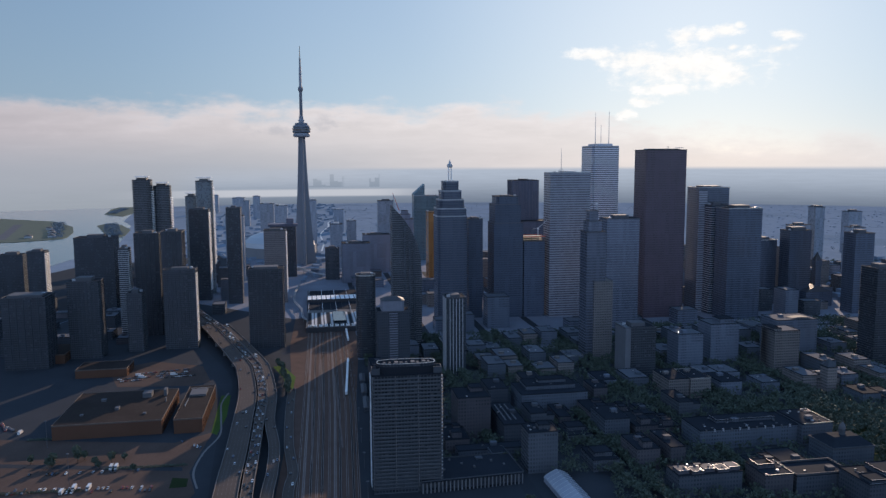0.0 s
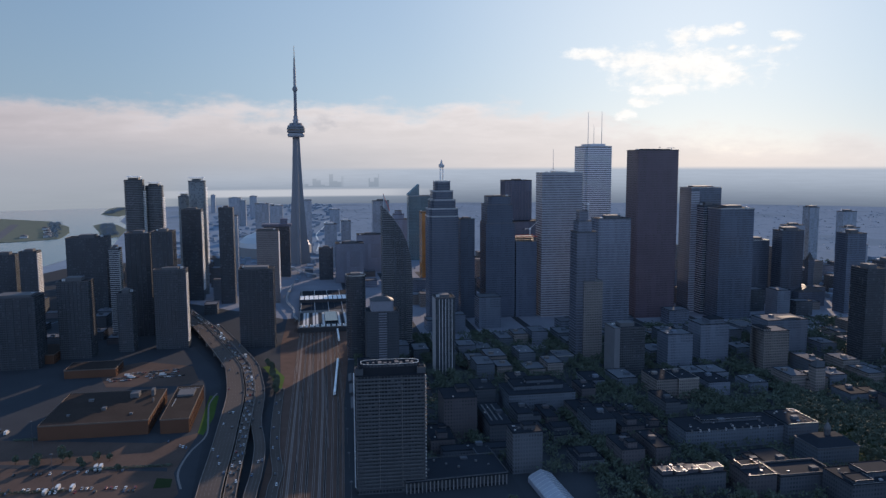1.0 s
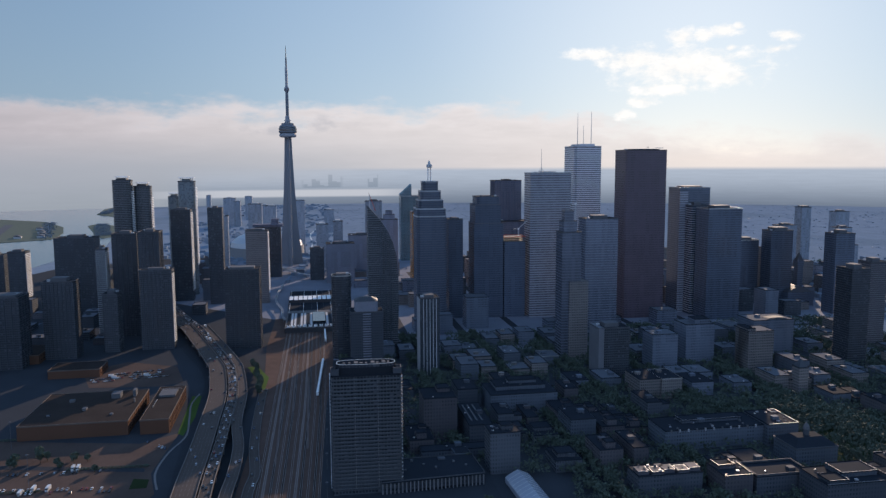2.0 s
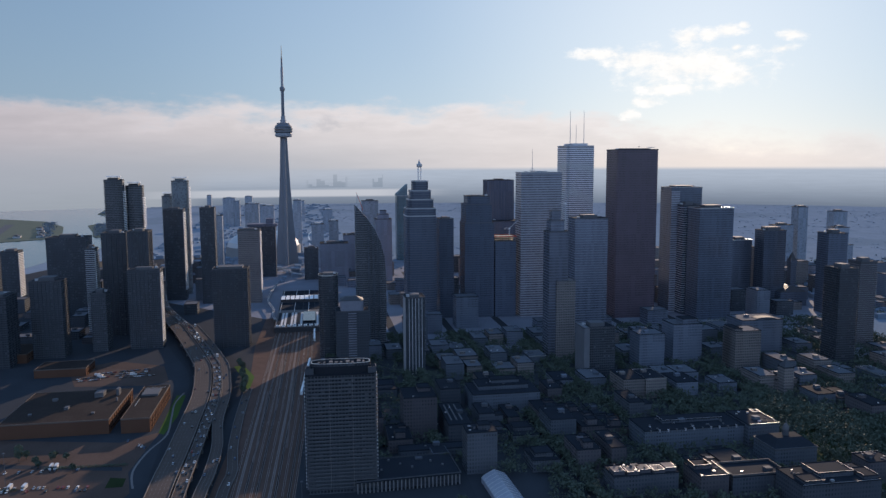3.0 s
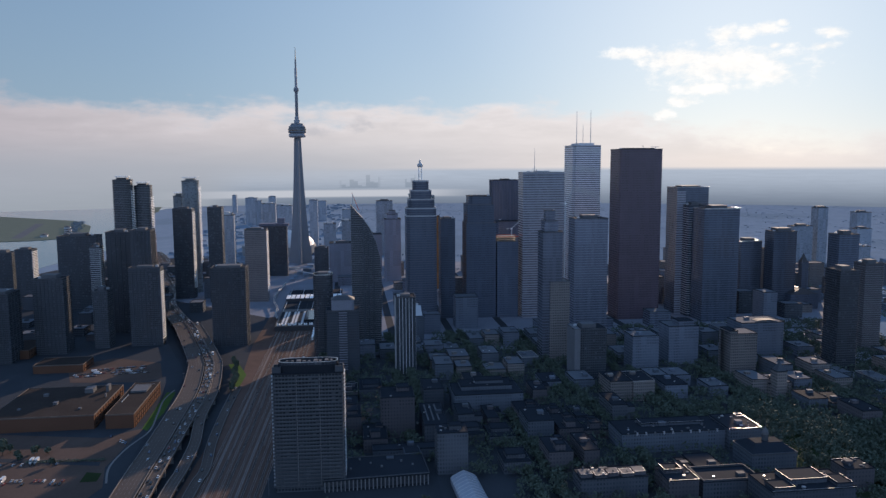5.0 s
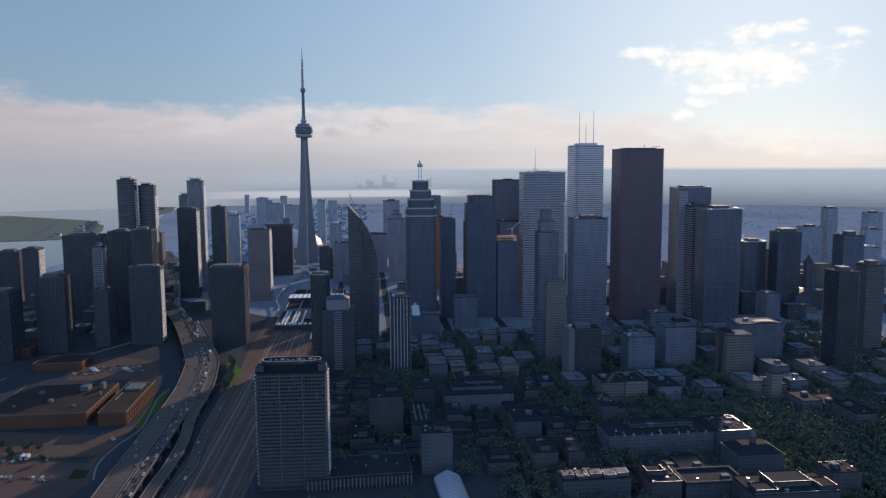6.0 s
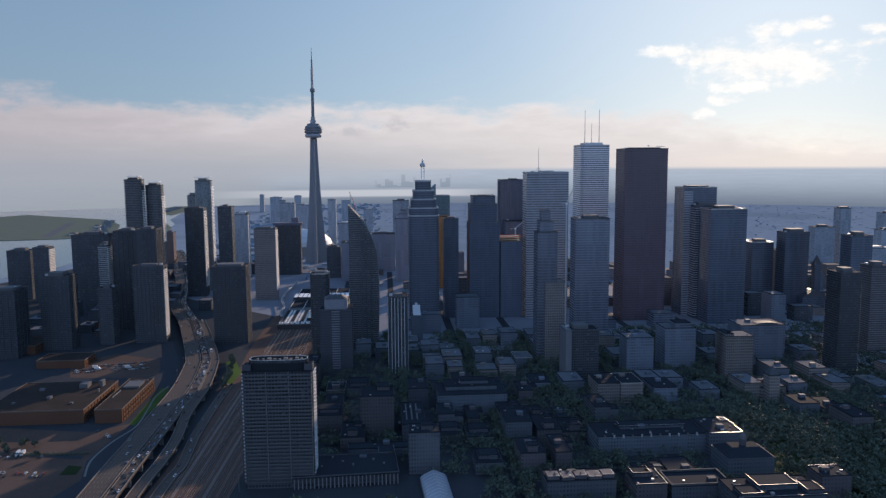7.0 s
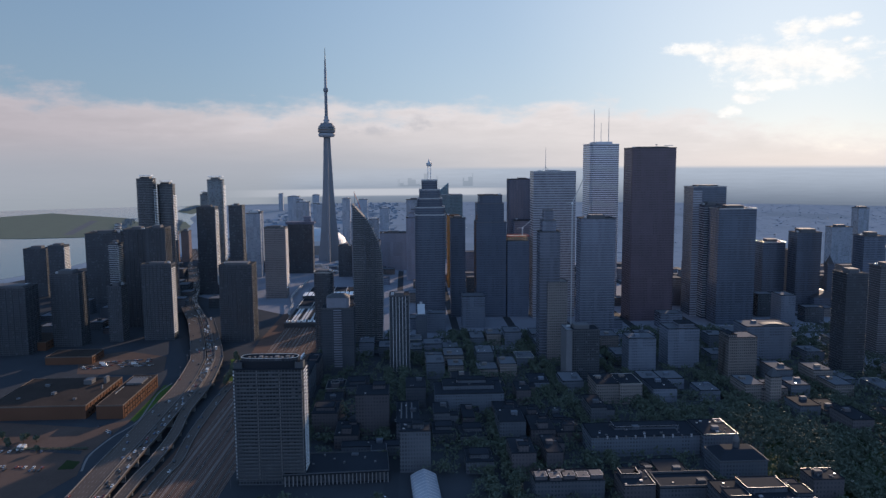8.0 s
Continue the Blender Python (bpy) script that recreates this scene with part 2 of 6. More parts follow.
LEAF = surface("leaves", (0.095, 0.118, 0.092), 0.65, grain=0.8, stain=0.2, vary=0.9, bump=0, spec=0.02)
BARK = surface("bark", (0.09, 0.07, 0.05), 0.9)
GLASS = surface("dark_glass", (0.02, 0.025, 0.03), 0.1, vary=0.2, bump=0, spec=1.0)
RUBBER = surface("tyre_rubber", (0.02, 0.02, 0.02), 0.8)


def ground_matter():
    m, k, b = material("city_ground")
    at = k.node("ShaderNodeTexCoord").outputs["Object"]
    big, mid, fine = k.noise(at, 0.0022, 6.0), k.noise(at, 0.02, 4.0), k.noise(at, 0.25, 3.0)
    # blue-grey base tones carry the distance haze over the far city
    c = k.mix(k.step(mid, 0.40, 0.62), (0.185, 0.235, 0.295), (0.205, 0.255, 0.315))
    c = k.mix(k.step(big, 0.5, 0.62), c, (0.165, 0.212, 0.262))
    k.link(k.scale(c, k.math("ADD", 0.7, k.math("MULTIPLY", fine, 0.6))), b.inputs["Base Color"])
    b.inputs["Roughness"].default_value = 0.8
    b.inputs["Specular IOR Level"].default_value = 0.0
    relief(k, b, mid, 0.2, 1.0)
    return m


def water_matter():
    m, k, b = material("lake_water")
    at = k.node("ShaderNodeTexCoord").outputs["Object"]
    b.inputs["Base Color"].default_value = (0.09, 0.11, 0.125, 1)
    b.inputs["Roughness"].default_value = 0.14
    b.inputs["IOR"].default_value = 1.33
    relief(k, b, k.noise(at, 0.12, 5.0), 0.12, 0.5)
    return m


GROUND, WATER = ground_matter(), water_matter()


# ---- making of meshes ----
G = radians(17)
COSG, SING = math.cos(G), math.sin(G)


def grid(u, v):
    """A place by its distance along the streets: u to the east, v to the north."""
    return u * COSG - v * SING, u * SING + v * COSG


def mesh_of(name, bm, mat):
    me = bpy.data.meshes.new(name)
    bm.to_mesh(me)
    bm.free()
    me.materials.append(mat)
    return me


def part(name, bm, mat, parent, label=""):
    ob = new(name, bm if isinstance(bm, bpy.types.Mesh) else mesh_of(name, bm, mat))
    ob.parent = parent
    if label:
        tagged(ob, label)
    return ob


def shared(name, me, parent, m):
    ob = new(name, me)
    ob.parent, ob.matrix_basis = parent, m
    return ob


def prism(pts, z0, z1, bm=None, top=None):
    """A closed upright block over the outline pts; top: another outline for its upper end."""
    bm = bm or bmesh.new()
    top = top or pts
    a = [bm.verts.new((x, y, z0)) for x, y in pts]
    c = [bm.verts.new((x, y, z1)) for x, y in top]
    n = len(pts)
    bm.faces.new(a[::-1]), bm.faces.new(c)
    for i in range(n):
        bm.faces.new((a[i], a[(i + 1) % n], c[(i + 1) % n], c[i]))
    return bm


def rect(d, w, x=0.0, y=0.0):
    return [(x - d / 2, y - w / 2), (x + d / 2, y - w / 2), (x + d / 2, y + w / 2), (x - d / 2, y + w / 2)]


def cut(d, w, c):
    a, b = d / 2, w / 2
    return [(-a + c, -b), (a - c, -b), (a, -b + c), (a, b - c), (a - c, b), (-a + c, b), (-a, b - c), (-a, -b + c)]


def notch(d, w, c):
    a, b = d / 2, w / 2
    return [(-a + c, -b), (a - c, -b), (a - c, -b + c), (a, -b + c), (a, b - c), (a - c, b - c), (a - c, b), (-a + c, b), (-a + c, b - c), (-a, b - c), (-a, -b + c), (-a + c, -b + c)]


def oval(d, w, n=20, power=1.0):
    out = []
    for i in range(n):
        a = math.tau * i / n
        c, s = math.cos(a), math.sin(a)
        out.append((d / 2 * math.copysign(abs(c) ** power, c), w / 2 * math.copysign(abs(s) ** power, s)))
    return out


def grow(pts, by):
    return [(x + math.copysign(by, x), y + math.copysign(by, y)) for x, y in pts]


def block(x0, x1, y0, y1, z0, z1, bm=None):
    return prism([(x0, y0), (x1, y0), (x1, y1), (x0, y1)], z0, z1, bm)


def turned(rings, n=16, bm=None):
    """A closed body of revolution from (radius, height) pairs."""
    bm = bm or bmesh.new()
    rows = [[bm.verts.new((r * math.cos(math.tau * i / n), r * math.sin(math.tau * i / n), z)) for i in range(n)] for r, z in rings]
    for a, c in zip(rows, rows[1:]):
        for i in range(n):
            bm.faces.new((a[i], a[(i + 1) % n], c[(i + 1) % n], c[i]))
    bm.faces.new(rows[0][::-1]), bm.faces.new(rows[-1])
    return bm


def empty(name, x, y, z=0.0, turn=17.0):
    ob = new(name)
    ob.matrix_basis = pose(x, y, z, 0, 0, turn)
    return ob


TAKEN = []


def tower(name, label, x, y, w, d, h, skin, slab=None, every=3.6, thick=0.9, out=0.35, plan=None, turn=17.0, fin=None, spacing=3.0,
          crown=(0.5, 0.45, 5.0), cap=None, rim=UNITGREY, steps=(), units=1, group="downtown towers", low=0.0, seed=0):
    """A high building: walls, slab edges floor by floor, upright fins, parapet and plant room on the roof."""
    ob = empty(name, x, y, 0, turn)
    tagged(ob, label, "tower", group)
    TAKEN.append((x, y, max(w, d) * 0.62))
    pts = plan or rect(d, w)
    rnd = random.Random(seed + int(x) * 7 + int(y))
    part("wall", prism(pts, 0, h), skin, ob)
    if slab and (slab.name in ("pale_concrete", "white_marble_panel", "balcony_slab_edge", "pinkish_precast_band") or (x - 1870) ** 2 + (y - 690) ** 2 < 1190 ** 2):
        me = mesh_of("floor_slab", prism(grow(pts, out), 0, thick), slab)
        z = max(low, every)
        while z < h - every * 0.6:
            shared("floor_slab", me, ob, pose(0, 0, z))
            z += every
    if fin:
        me = mesh_of("fin", block(-0.3, 0.6, -0.35, 0.35, 0, h - 1), fin)
        for i in range(1, int(w / spacing)):
            shared("fin", me, ob, pose(d / 2, -w / 2 + i * w / int(w / spacing), 0))
        for i in range(1, int(d / spacing)):
            shared("fin", me, ob, pose(-d / 2 + i * d / int(d / spacing), -w / 2, 0, 0, 0, -90))
            shared("fin", me, ob, pose(-d / 2 + i * d / int(d / spacing), w / 2, 0, 0, 0, 90))
    top = part("roof", prism(grow(pts, -0.6), h, h + 0.25), GRAVEL, ob)
    part("parapet", ring_of(pts, h - 0.4, h + 1.0, 0.3, 0.4), rim, ob)
    if crown:
        part("plant_room", block(-d * crown[0] / 2, d * crown[0] / 2, -w * crown[1] / 2, w * crown[1] / 2, h + 0.2, h + crown[2]), cap or UNITGREY, top)
    for i in range(units):
        ux, uy = rnd.uniform(-0.35, 0.35) * d, rnd.choice((-1, 1)) * rnd.uniform(0.3, 0.4) * w
        part("roof_unit", block(ux - 1.5, ux + 1.5, uy - 2, uy + 2, h + 0.2, h + rnd.uniform(2, 3.2)), STEEL, top)
    for (sx, sy, sd, sw, sh, smat) in steps:
        part("setback", block(sx - sd / 2, sx + sd / 2, sy - sw / 2, sy + sw / 2, 0, sh), smat, ob)
        part("parapet", ring_of(rect(sd, sw, sx, sy), sh - 0.3, sh + 0.8, 0.25, 0.35), rim, ob)
    return ob


def balconies(ob, d, w, h, low=12.0, every=3.0, deep=1.5):
    """Balcony fronts stacked up the north side of a tower."""
    me = mesh_of("balcony", block(-d / 2 + 1.5, d / 2 + 0.6, w / 2, w / 2 + deep, 0, 1.15), WHITEPAINT)
    z = low
    while z < h - 4:
        shared("balcony", me, ob, pose(0, 0, z))
        z += every


def ring_of(pts, z0, z1, out, wide=0.7):
    """A closed kerb along the outline pts."""
    bm = bmesh.new()
    cx, cy = sum(p[0] for p in pts) / len(pts), sum(p[1] for p in pts) / len(pts)
    o = [(x + math.copysign(out, x - cx), y + math.copysign(out, y - cy)) for x, y in pts]
    i = [(x - math.copysign(wide - out, x - cx), y - math.copysign(wide - out, y - cy)) for x, y in pts]
    rows = [[bm.verts.new((x, y, z)) for x, y in q] for q, z in ((o, z0), (o, z1), (i, z1), (i, z0))]
    n = len(pts)
    for a, c in zip(rows, rows[1:] + rows[:1]):
        for j in range(n):
            bm.faces.new((a[j], a[(j + 1) % n], c[(j + 1) % n], c[j]))
    return bm


def shift(bm, x, y, z=0.0):
    bmesh.ops.translate(bm, verts=bm.verts, vec=(x, y, z))
    return bm


def pole(ob, name, x, y, z0, z1, r, mat, r1=None):
    return part(name, shift(turned([(r, z0), (r1 if r1 is not None else r * 0.5, z1)], 8), x, y), mat, ob)


# ---- ground, lake and islands ----
EYE = (1870.0, 690.0)
REACH = 4840.0
bm = bmesh.new()
hub = bm.verts.new((*EYE, 0))
rows = []
for r in (400, 900, 1600, 2600, 3600, REACH):
    rows.append([bm.verts.new((EYE[0] + r * math.cos(math.tau * i / 96), EYE[1] + r * math.sin(math.tau * i / 96), 0)) for i in range(96)])
for i in range(96):
    bm.faces.new((hub, rows[0][i], rows[0][(i + 1) % 96]))
    for a, c in zip(rows, rows[1:]):
        bm.faces.new((a[i], c[i], c[(i + 1) % 96], a[(i + 1) % 96]))
tagged(new("ground", mesh_of("ground", bm, GROUND)), "city ground of streets, yards and lots, tinted blue-grey as distance haze", "ground", kind="structure")


def sheet(name, label, pts, z, mat, category, thick=0.0):
    bm = bmesh.new()
    if thick:
        prism(pts, z - thick, z, bm)
    else:
        bm.faces.new([bm.verts.new((x, y, z)) for x, y in pts])
    return tagged(new(name, mesh_of(name, bm, mat)), label, category, kind="structure")


def rim_at(a):
    return EYE[0] + (REACH - 5) * math.cos(radians(a)), EYE[1] + (REACH - 5) * math.sin(radians(a))


shore = [(1150, -700), (700, -640), (299, -600), (0, -660), (-300, -700), (-627, -860), (-900, -1000), (-1086, -1093), (-1300, -1250), (-1568, -1380), (-2047, -1600), (-2400, -1640)]
lake_pts = shore + [rim_at(a) for a in (209.5, 214, 219, 225, 232, 240, 250, 260, 268)] + [(1700, -2500)]
sheet("lake", "calm grey lake water with a pale sheen", lake_pts, 0.4, WATER, "lake")
sheet("island", "flat dull green island with an airfield", [(-340, -1290), (-300, -1500), (-1000, -2300), (-1500, -2200), (-1256, -1547), (-1001, -1300), (-777, -1151), (-600, -1060), (-538, -1040), (-421, -1130)], 1.6, AIRFIELD, "island", 1.5)
sheet("island", "low wooded island off the shore", [(-1587, -1420), (-1729, -1600), (-2129, -1800), (-2300, -1850), (-2320, -1740), (-2236, -1700), (-1900, -1520)], 1.6, AIRFIELD, "island", 1.5)
sheet("island", "dark wooded spit of land in the harbour mouth", [(-1068, -1235), (-1173, -1252), (-1110, -1150), (-900, -990), (-667, -880), (-593, -874), (-620, -930), (-800, -1045)], 1.6, AIRFIELD, "island", 1.5)

# paved ground of the near districts
# worn paving, lightened so haze between the towers sits in its colour
PAVING = surface("haze_paled_worn_paving", (0.175, 0.185, 0.217), 0.8, grain=0.5, stain=0.012, vary=0.8, spec=0.02)
sheet("pavement", "worn paving round the downtown towers, paled blue-grey as haze", [(-60, -280), (480, -230), (1010, -20), (1010, 1010), (700, 1150), (300, 1250), (-100, 650)], 0.025, PAVING, "pavement")
sheet("pavement", "dark worn paving of the old town blocks", [(930, 340), (1900, 640), (1900, 1000), (1500, 1150), (760, 1010), (800, 700)], 0.06, ASPHALT, "pavement")
sheet("pavement", "dark paved yards south of the railway", [(480, -180), (1100, -180), (1800, 60), (1800, 600), (1300, 440), (700, 240)], 0.04, ASPHALT, "pavement")
sheet("pavement", "dark paved quays and blocks along the harbour", [(120, -560), (900, -560), (1100, -182), (478, -182), (100, -90), (-150, -300)], 0.05, ASPHALT, "pavement")
sheet("runway", "pale straight runway on the island airfield", [(-480, -1250), (-1080, -1620), (-1095, -1590), (-495, -1220)], 1.7, HAZEGRAVEL, "runway")

# ---- skins of the towers ----
# black facade raised to blue-grey, with haze in its base colour
BLACKSKIN = facade("haze_lifted_black_steel_glass", (0.136, 0.147, 0.196), (0.105, 0.117, 0.160), 3.8, 1.5, 0.3, 0.2)
REDSKIN = facade("red_granite_and_glass", (0.136, 0.104, 0.123), (0.101, 0.079, 0.097), 3.9, 2.4, 0.45, 0.4, 0.15)
MARBLE = facade("white_marble_and_glass", (0.5, 0.51, 0.56), (0.11, 0.125, 0.155), 3.9, 1.8, 0.5, -1.0)
STAINLESS = facade("brushed_steel_and_glass", (0.334, 0.343, 0.378), (0.132, 0.132, 0.158), 4.0, 1.6, 0.5, -1.0, 0.2, 0.4)
BLUEGLASS = facade("blue_curtain_wall", (0.163, 0.178, 0.214), (0.174, 0.193, 0.242), 3.8, 1.5, 0.25, 0.1, 0.16, coat=0.5)
DARKGLASS = facade("dark_curtain_wall", (0.094, 0.111, 0.144), (0.107, 0.130, 0.172), 3.8, 1.5, 0.3, 0.12, 0.14, coat=0.45)
TEALGLASS = facade("teal_curtain_wall", (0.165, 0.236, 0.260), (0.071, 0.118, 0.142), 3.8, 1.8, 0.25, 0.1)
# condo glass lightened and blued to put distance haze into its colour
HAZEGLASS = facade("haze_paled_condo_glass", (0.266, 0.297, 0.346), (0.239, 0.271, 0.319), 3.2, 2.4, 0.35, 0.2, 0.25)
CONDO = facade("grey_condo_glass", (0.091, 0.103, 0.117), (0.060, 0.069, 0.083), 3.0, 2.6, 0.35, 0.25, 0.2, coat=0.3)
DARKCONDO = facade("dark_condo_glass", (0.067, 0.076, 0.087), (0.050, 0.058, 0.071), 3.0, 2.6, 0.35, 0.22, 0.2, coat=0.25)
STONE = facade("grey_stone_and_glass", (0.103, 0.122, 0.161), (0.071, 0.088, 0.121), 3.8, 2.2, 0.4, 0.4)
GOLD = facade("gold_glass", (0.4, 0.2, 0.07), (0.36, 0.15, 0.05), 3.8, 1.6, 0.2, 0.1, 0.12)
BEIGE = facade("beige_precast", (0.208, 0.187, 0.177), (0.093, 0.093, 0.099), 3.4, 2.4, 0.45, 0.4)
BRICKWALL = facade("brown_brick_wall", (0.105, 0.099, 0.108), (0.081, 0.081, 0.092), 3.4, 2.8, 0.5, 0.5)
# office wall lightened and blued, haze mixed into its colour
MIDWALL = facade("haze_paled_office_wall", (0.150, 0.171, 0.210), (0.120, 0.138, 0.173), 3.6, 2.2, 0.4, 0.3)
GREYWALL = facade("grey_masonry_wall", (0.105, 0.122, 0.146), (0.085, 0.099, 0.122), 3.4, 2.6, 0.5, 0.45)
LOWBEIGE = facade("dull_beige_wall", (0.097, 0.106, 0.121), (0.076, 0.085, 0.100), 3.4, 2.4, 0.45, 0.4)
DARKWALL = facade("dark_masonry_wall", (0.080, 0.089, 0.105), (0.065, 0.075, 0.089), 3.4, 2.6, 0.5, 0.45)


# black steel raised to grey for the haze in front of it
BLACKSTEEL = surface("haze_lifted_black_steel", (0.150, 0.146, 0.176), 0.6, spec=0.2)
CURTAINEDGE = surface("curtain_wall_spandrel", (0.167, 0.184, 0.225), 0.5, spec=0.4)
SLABSTONE = surface("stone_band", (0.123, 0.129, 0.154), 0.7, spec=0.3)


# ---- the tall needle with its round pod ----
NEEDLE = surface("weathered_tower_concrete", (0.19, 0.197, 0.22), 0.75, stain=0.02, spec=0.2)
NEEDLEPALE = surface("pale_tower_cladding", (0.32, 0.33, 0.36), 0.6, spec=0.2)


def needle():
    ob = empty("observation_tower", 0, 0, 0, 20)
    tagged(ob, "tall grey concrete observation tower with a round pod and needle mast", "tower")
    bm = bmesh.new()
    rows = []
    for z, leg, core in ((0, 34, 10), (60, 26, 9.2), (120, 20, 8.4), (200, 14.5, 7.6), (270, 11, 7), (330, 8.6, 6.6)):
        ring = []
        for i in range(3):
            a = math.tau * i / 3
            for off, r in ((-0.09, leg), (0.09, leg), (0.52, core), (math.tau / 3 - 0.52, core)):
                half = off * 30 / max(leg, 1) if abs(off) < 0.2 else off
                ring.append(bm.verts.new((r * math.cos(a + half), r * math.sin(a + half), z)))
        rows.append(ring)
    for a, c in zip(rows, rows[1:]):
        for i in range(12):
            bm.faces.new((a[i], a[(i + 1) % 12], c[(i + 1) % 12], c[i]))
    bm.faces.new(rows[0][::-1]), bm.faces.new(rows[-1])
    part("shaft", bm, NEEDLE, ob)
    part("radome", turned([(9, 325), (19, 326), (21.5, 329), (21.5, 333), (19.5, 335.5), (9, 336)], 32), NEEDLEPALE, ob, "white ring-shaped radome")
    part("deck", turned([(19, 336), (22.5, 338), (22.8, 342)], 32), NEEDLE, ob)
    part("window_band", turned([(22.2, 342), (22.2, 345)], 32), GLASS, ob)
    part("deck", turned([(22.9, 345), (22.9, 348)], 32), NEEDLE, ob)
    part("window_band", turned([(21.6, 348), (21.0, 351)], 32), GLASS, ob)
    part("deck", turned([(21.6, 351), (20.6, 354), (16, 357)], 32), NEEDLE, ob)
    part("pod_roof", turned([(16.5, 357), (15.5, 361), (9, 362)], 24), NEEDLE, ob)
    part("antenna_house", turned([(7, 362), (7, 369), (5.6, 370), (5.6, 378), (4.6, 379)], 12), NEEDLEPALE, ob)
    for a in range(5):
        part("dish", shift(turned([(1.6, 0), (1.6, 2.4)], 8), 7 * math.cos(a * 1.26), 7 * math.sin(a * 1.26), 364 + 3 * (a % 3)), NEEDLEPALE, ob)
    part("upper_shaft", turned([(4.6, 378), (4.2, 440)], 6), NEEDLE, ob)
    part("upper_pod", turned([(4.2, 440), (6.2, 443), (6.6, 446), (6.2, 449), (4.2, 452)], 20), NEEDLE, ob)
    part("mast", turned([(3.4, 452), (3.2, 500)], 8), NEEDLEPALE, ob)
    part("mast", turned([(2.2, 500), (1.9, 523)], 8), NEEDLE, ob)
    part("mast", turned([(1.1, 523), (0.5, 553)], 8), DARKSTEEL, ob)


needle()

# ---- bank towers of the core ----
ob = tower("office_tower", "white marble office tower with two antenna masts on its roof", 393, 717, 54, 62, 290, MARBLE, MARBLEPANEL, 3.9, 2.3, 0.3, notch(62, 54, 4.5), crown=(0.8, 0.55, 5), cap=MARBLEPANEL, rim=MARBLEPANEL)
pole(ob, "mast", 20, -18, 290, 354, 0.75, STEEL, 0.3)
pole(ob, "mast", 8, -2, 290, 330, 0.6, STEEL, 0.3)
pole(ob, "mast", 20, 9, 290, 356, 0.75, STEEL, 0.3)
ob = tower("office_tower", "dark red granite office tower with a flat roof", 571, 803, 72, 48, 280, REDSKIN, None, plan=cut(48, 72, 2), crown=(0.5, 0.7, 2.5), cap=DARKSTEEL, rim=DARKSTEEL, units=4)
pole(ob, "antenna", 14, 6, 280, 285, 0.4, STEEL, 0.3)
pole(ob, "antenna", 16, 26, 280, 284, 0.4, STEEL, 0.3)
part("dish", shift(turned([(0.4, 0), (1.9, 0.9), (2.0, 1.2)], 12), 14, 6, 284.5), STEEL, ob)
part("davit_arm", block(15.5, 16.5, 18, 32, 283.6, 284.4), STEEL, ob)
ob = tower("office_tower", "stainless steel clad office tower with a thin mast", 586, 648, 70, 36, 243, STAINLESS, None, 4.0, 1.7, 0.25, crown=(0.7, 0.3, 3), cap=STEEL, rim=STEEL)
pole(ob, "mast", 10, -14, 243, 283, 0.5, STEEL, 0.2)
for s in (-1, 1):
    bm = turned([(0.3, 0), (0.3, 11)], 6)
    bmesh.ops.rotate(bm, verts=bm.verts, matrix=Matrix.Rotation(s * 0.7, 3, "X"))
    part("mast_brace", shift(bm, 10, -14 + s * 7, 243), STEEL, ob)
tower("office_tower", "black steel and glass slab office tower", 407, 570, 52, 40, 226, BLACKSKIN, None, fin=BLACKSTEEL, spacing=3.0, crown=(0.4, 0.3, 3), cap=DARKSTEEL, rim=DARKSTEEL)
tower("office_tower", "dark office tower with lower roof beside the black slab", 430, 590, 66, 40, 150, BLACKSKIN, None, crown=None, rim=DARKSTEEL)


def stepped():
    ob = empty("office_tower", 669, 458)
    tagged(ob, "stepped grey stone office tower with a lantern spire", "tower", "downtown towers")
    TAKEN.append((669, 458, 35))
    me = {}
    for w, d, z0, z1 in ((48, 46, 0, 176), (47, 43, 176, 188), (40, 38, 188, 202), (33, 32, 202, 216), (25, 25, 216, 231)):
        part("wall", prism(notch(d, w, 4), z0, z1), STONE, ob)
        part("parapet", ring_of(notch(d, w, 4), z1 - 1, z1 + 1, 0.4), STEEL, ob)
        part("roof", prism(grow(notch(d, w, 4), -0.6), z1, z1 + 0.2), GRAVEL, ob)
        f = mesh_of("floor_slab", prism(grow(notch(d, w, 4), 0.25), 0, 0.9), SLABSTONE)
        z = z0 + 3.8
        while z < z1 - 1:
            shared("floor_slab", f, ob, pose(0, 0, z))
            z += 3.8
    for a, c in ((-2.2, -2.2), (2.2, -2.2), (2.2, 2.2), (-2.2, 2.2)):
        pole(ob, "spire_post", a, c, 231, 254, 0.5, WHITEPAINT, 0.5)
    for z in (238, 242, 246, 250):
        part("spire_ring", turned([(3.2, z), (3.2, z + 0.5)], 8), WHITEPAINT, ob)
    part("lantern", turned([(3, 253), (4.6, 254.5), (4.6, 258), (3.2, 259)], 12), PALE, ob)
    part("spire", turned([(2.4, 259), (1.8, 262), (0.3, 266)], 8), STEEL, ob)
    return ob


stepped()


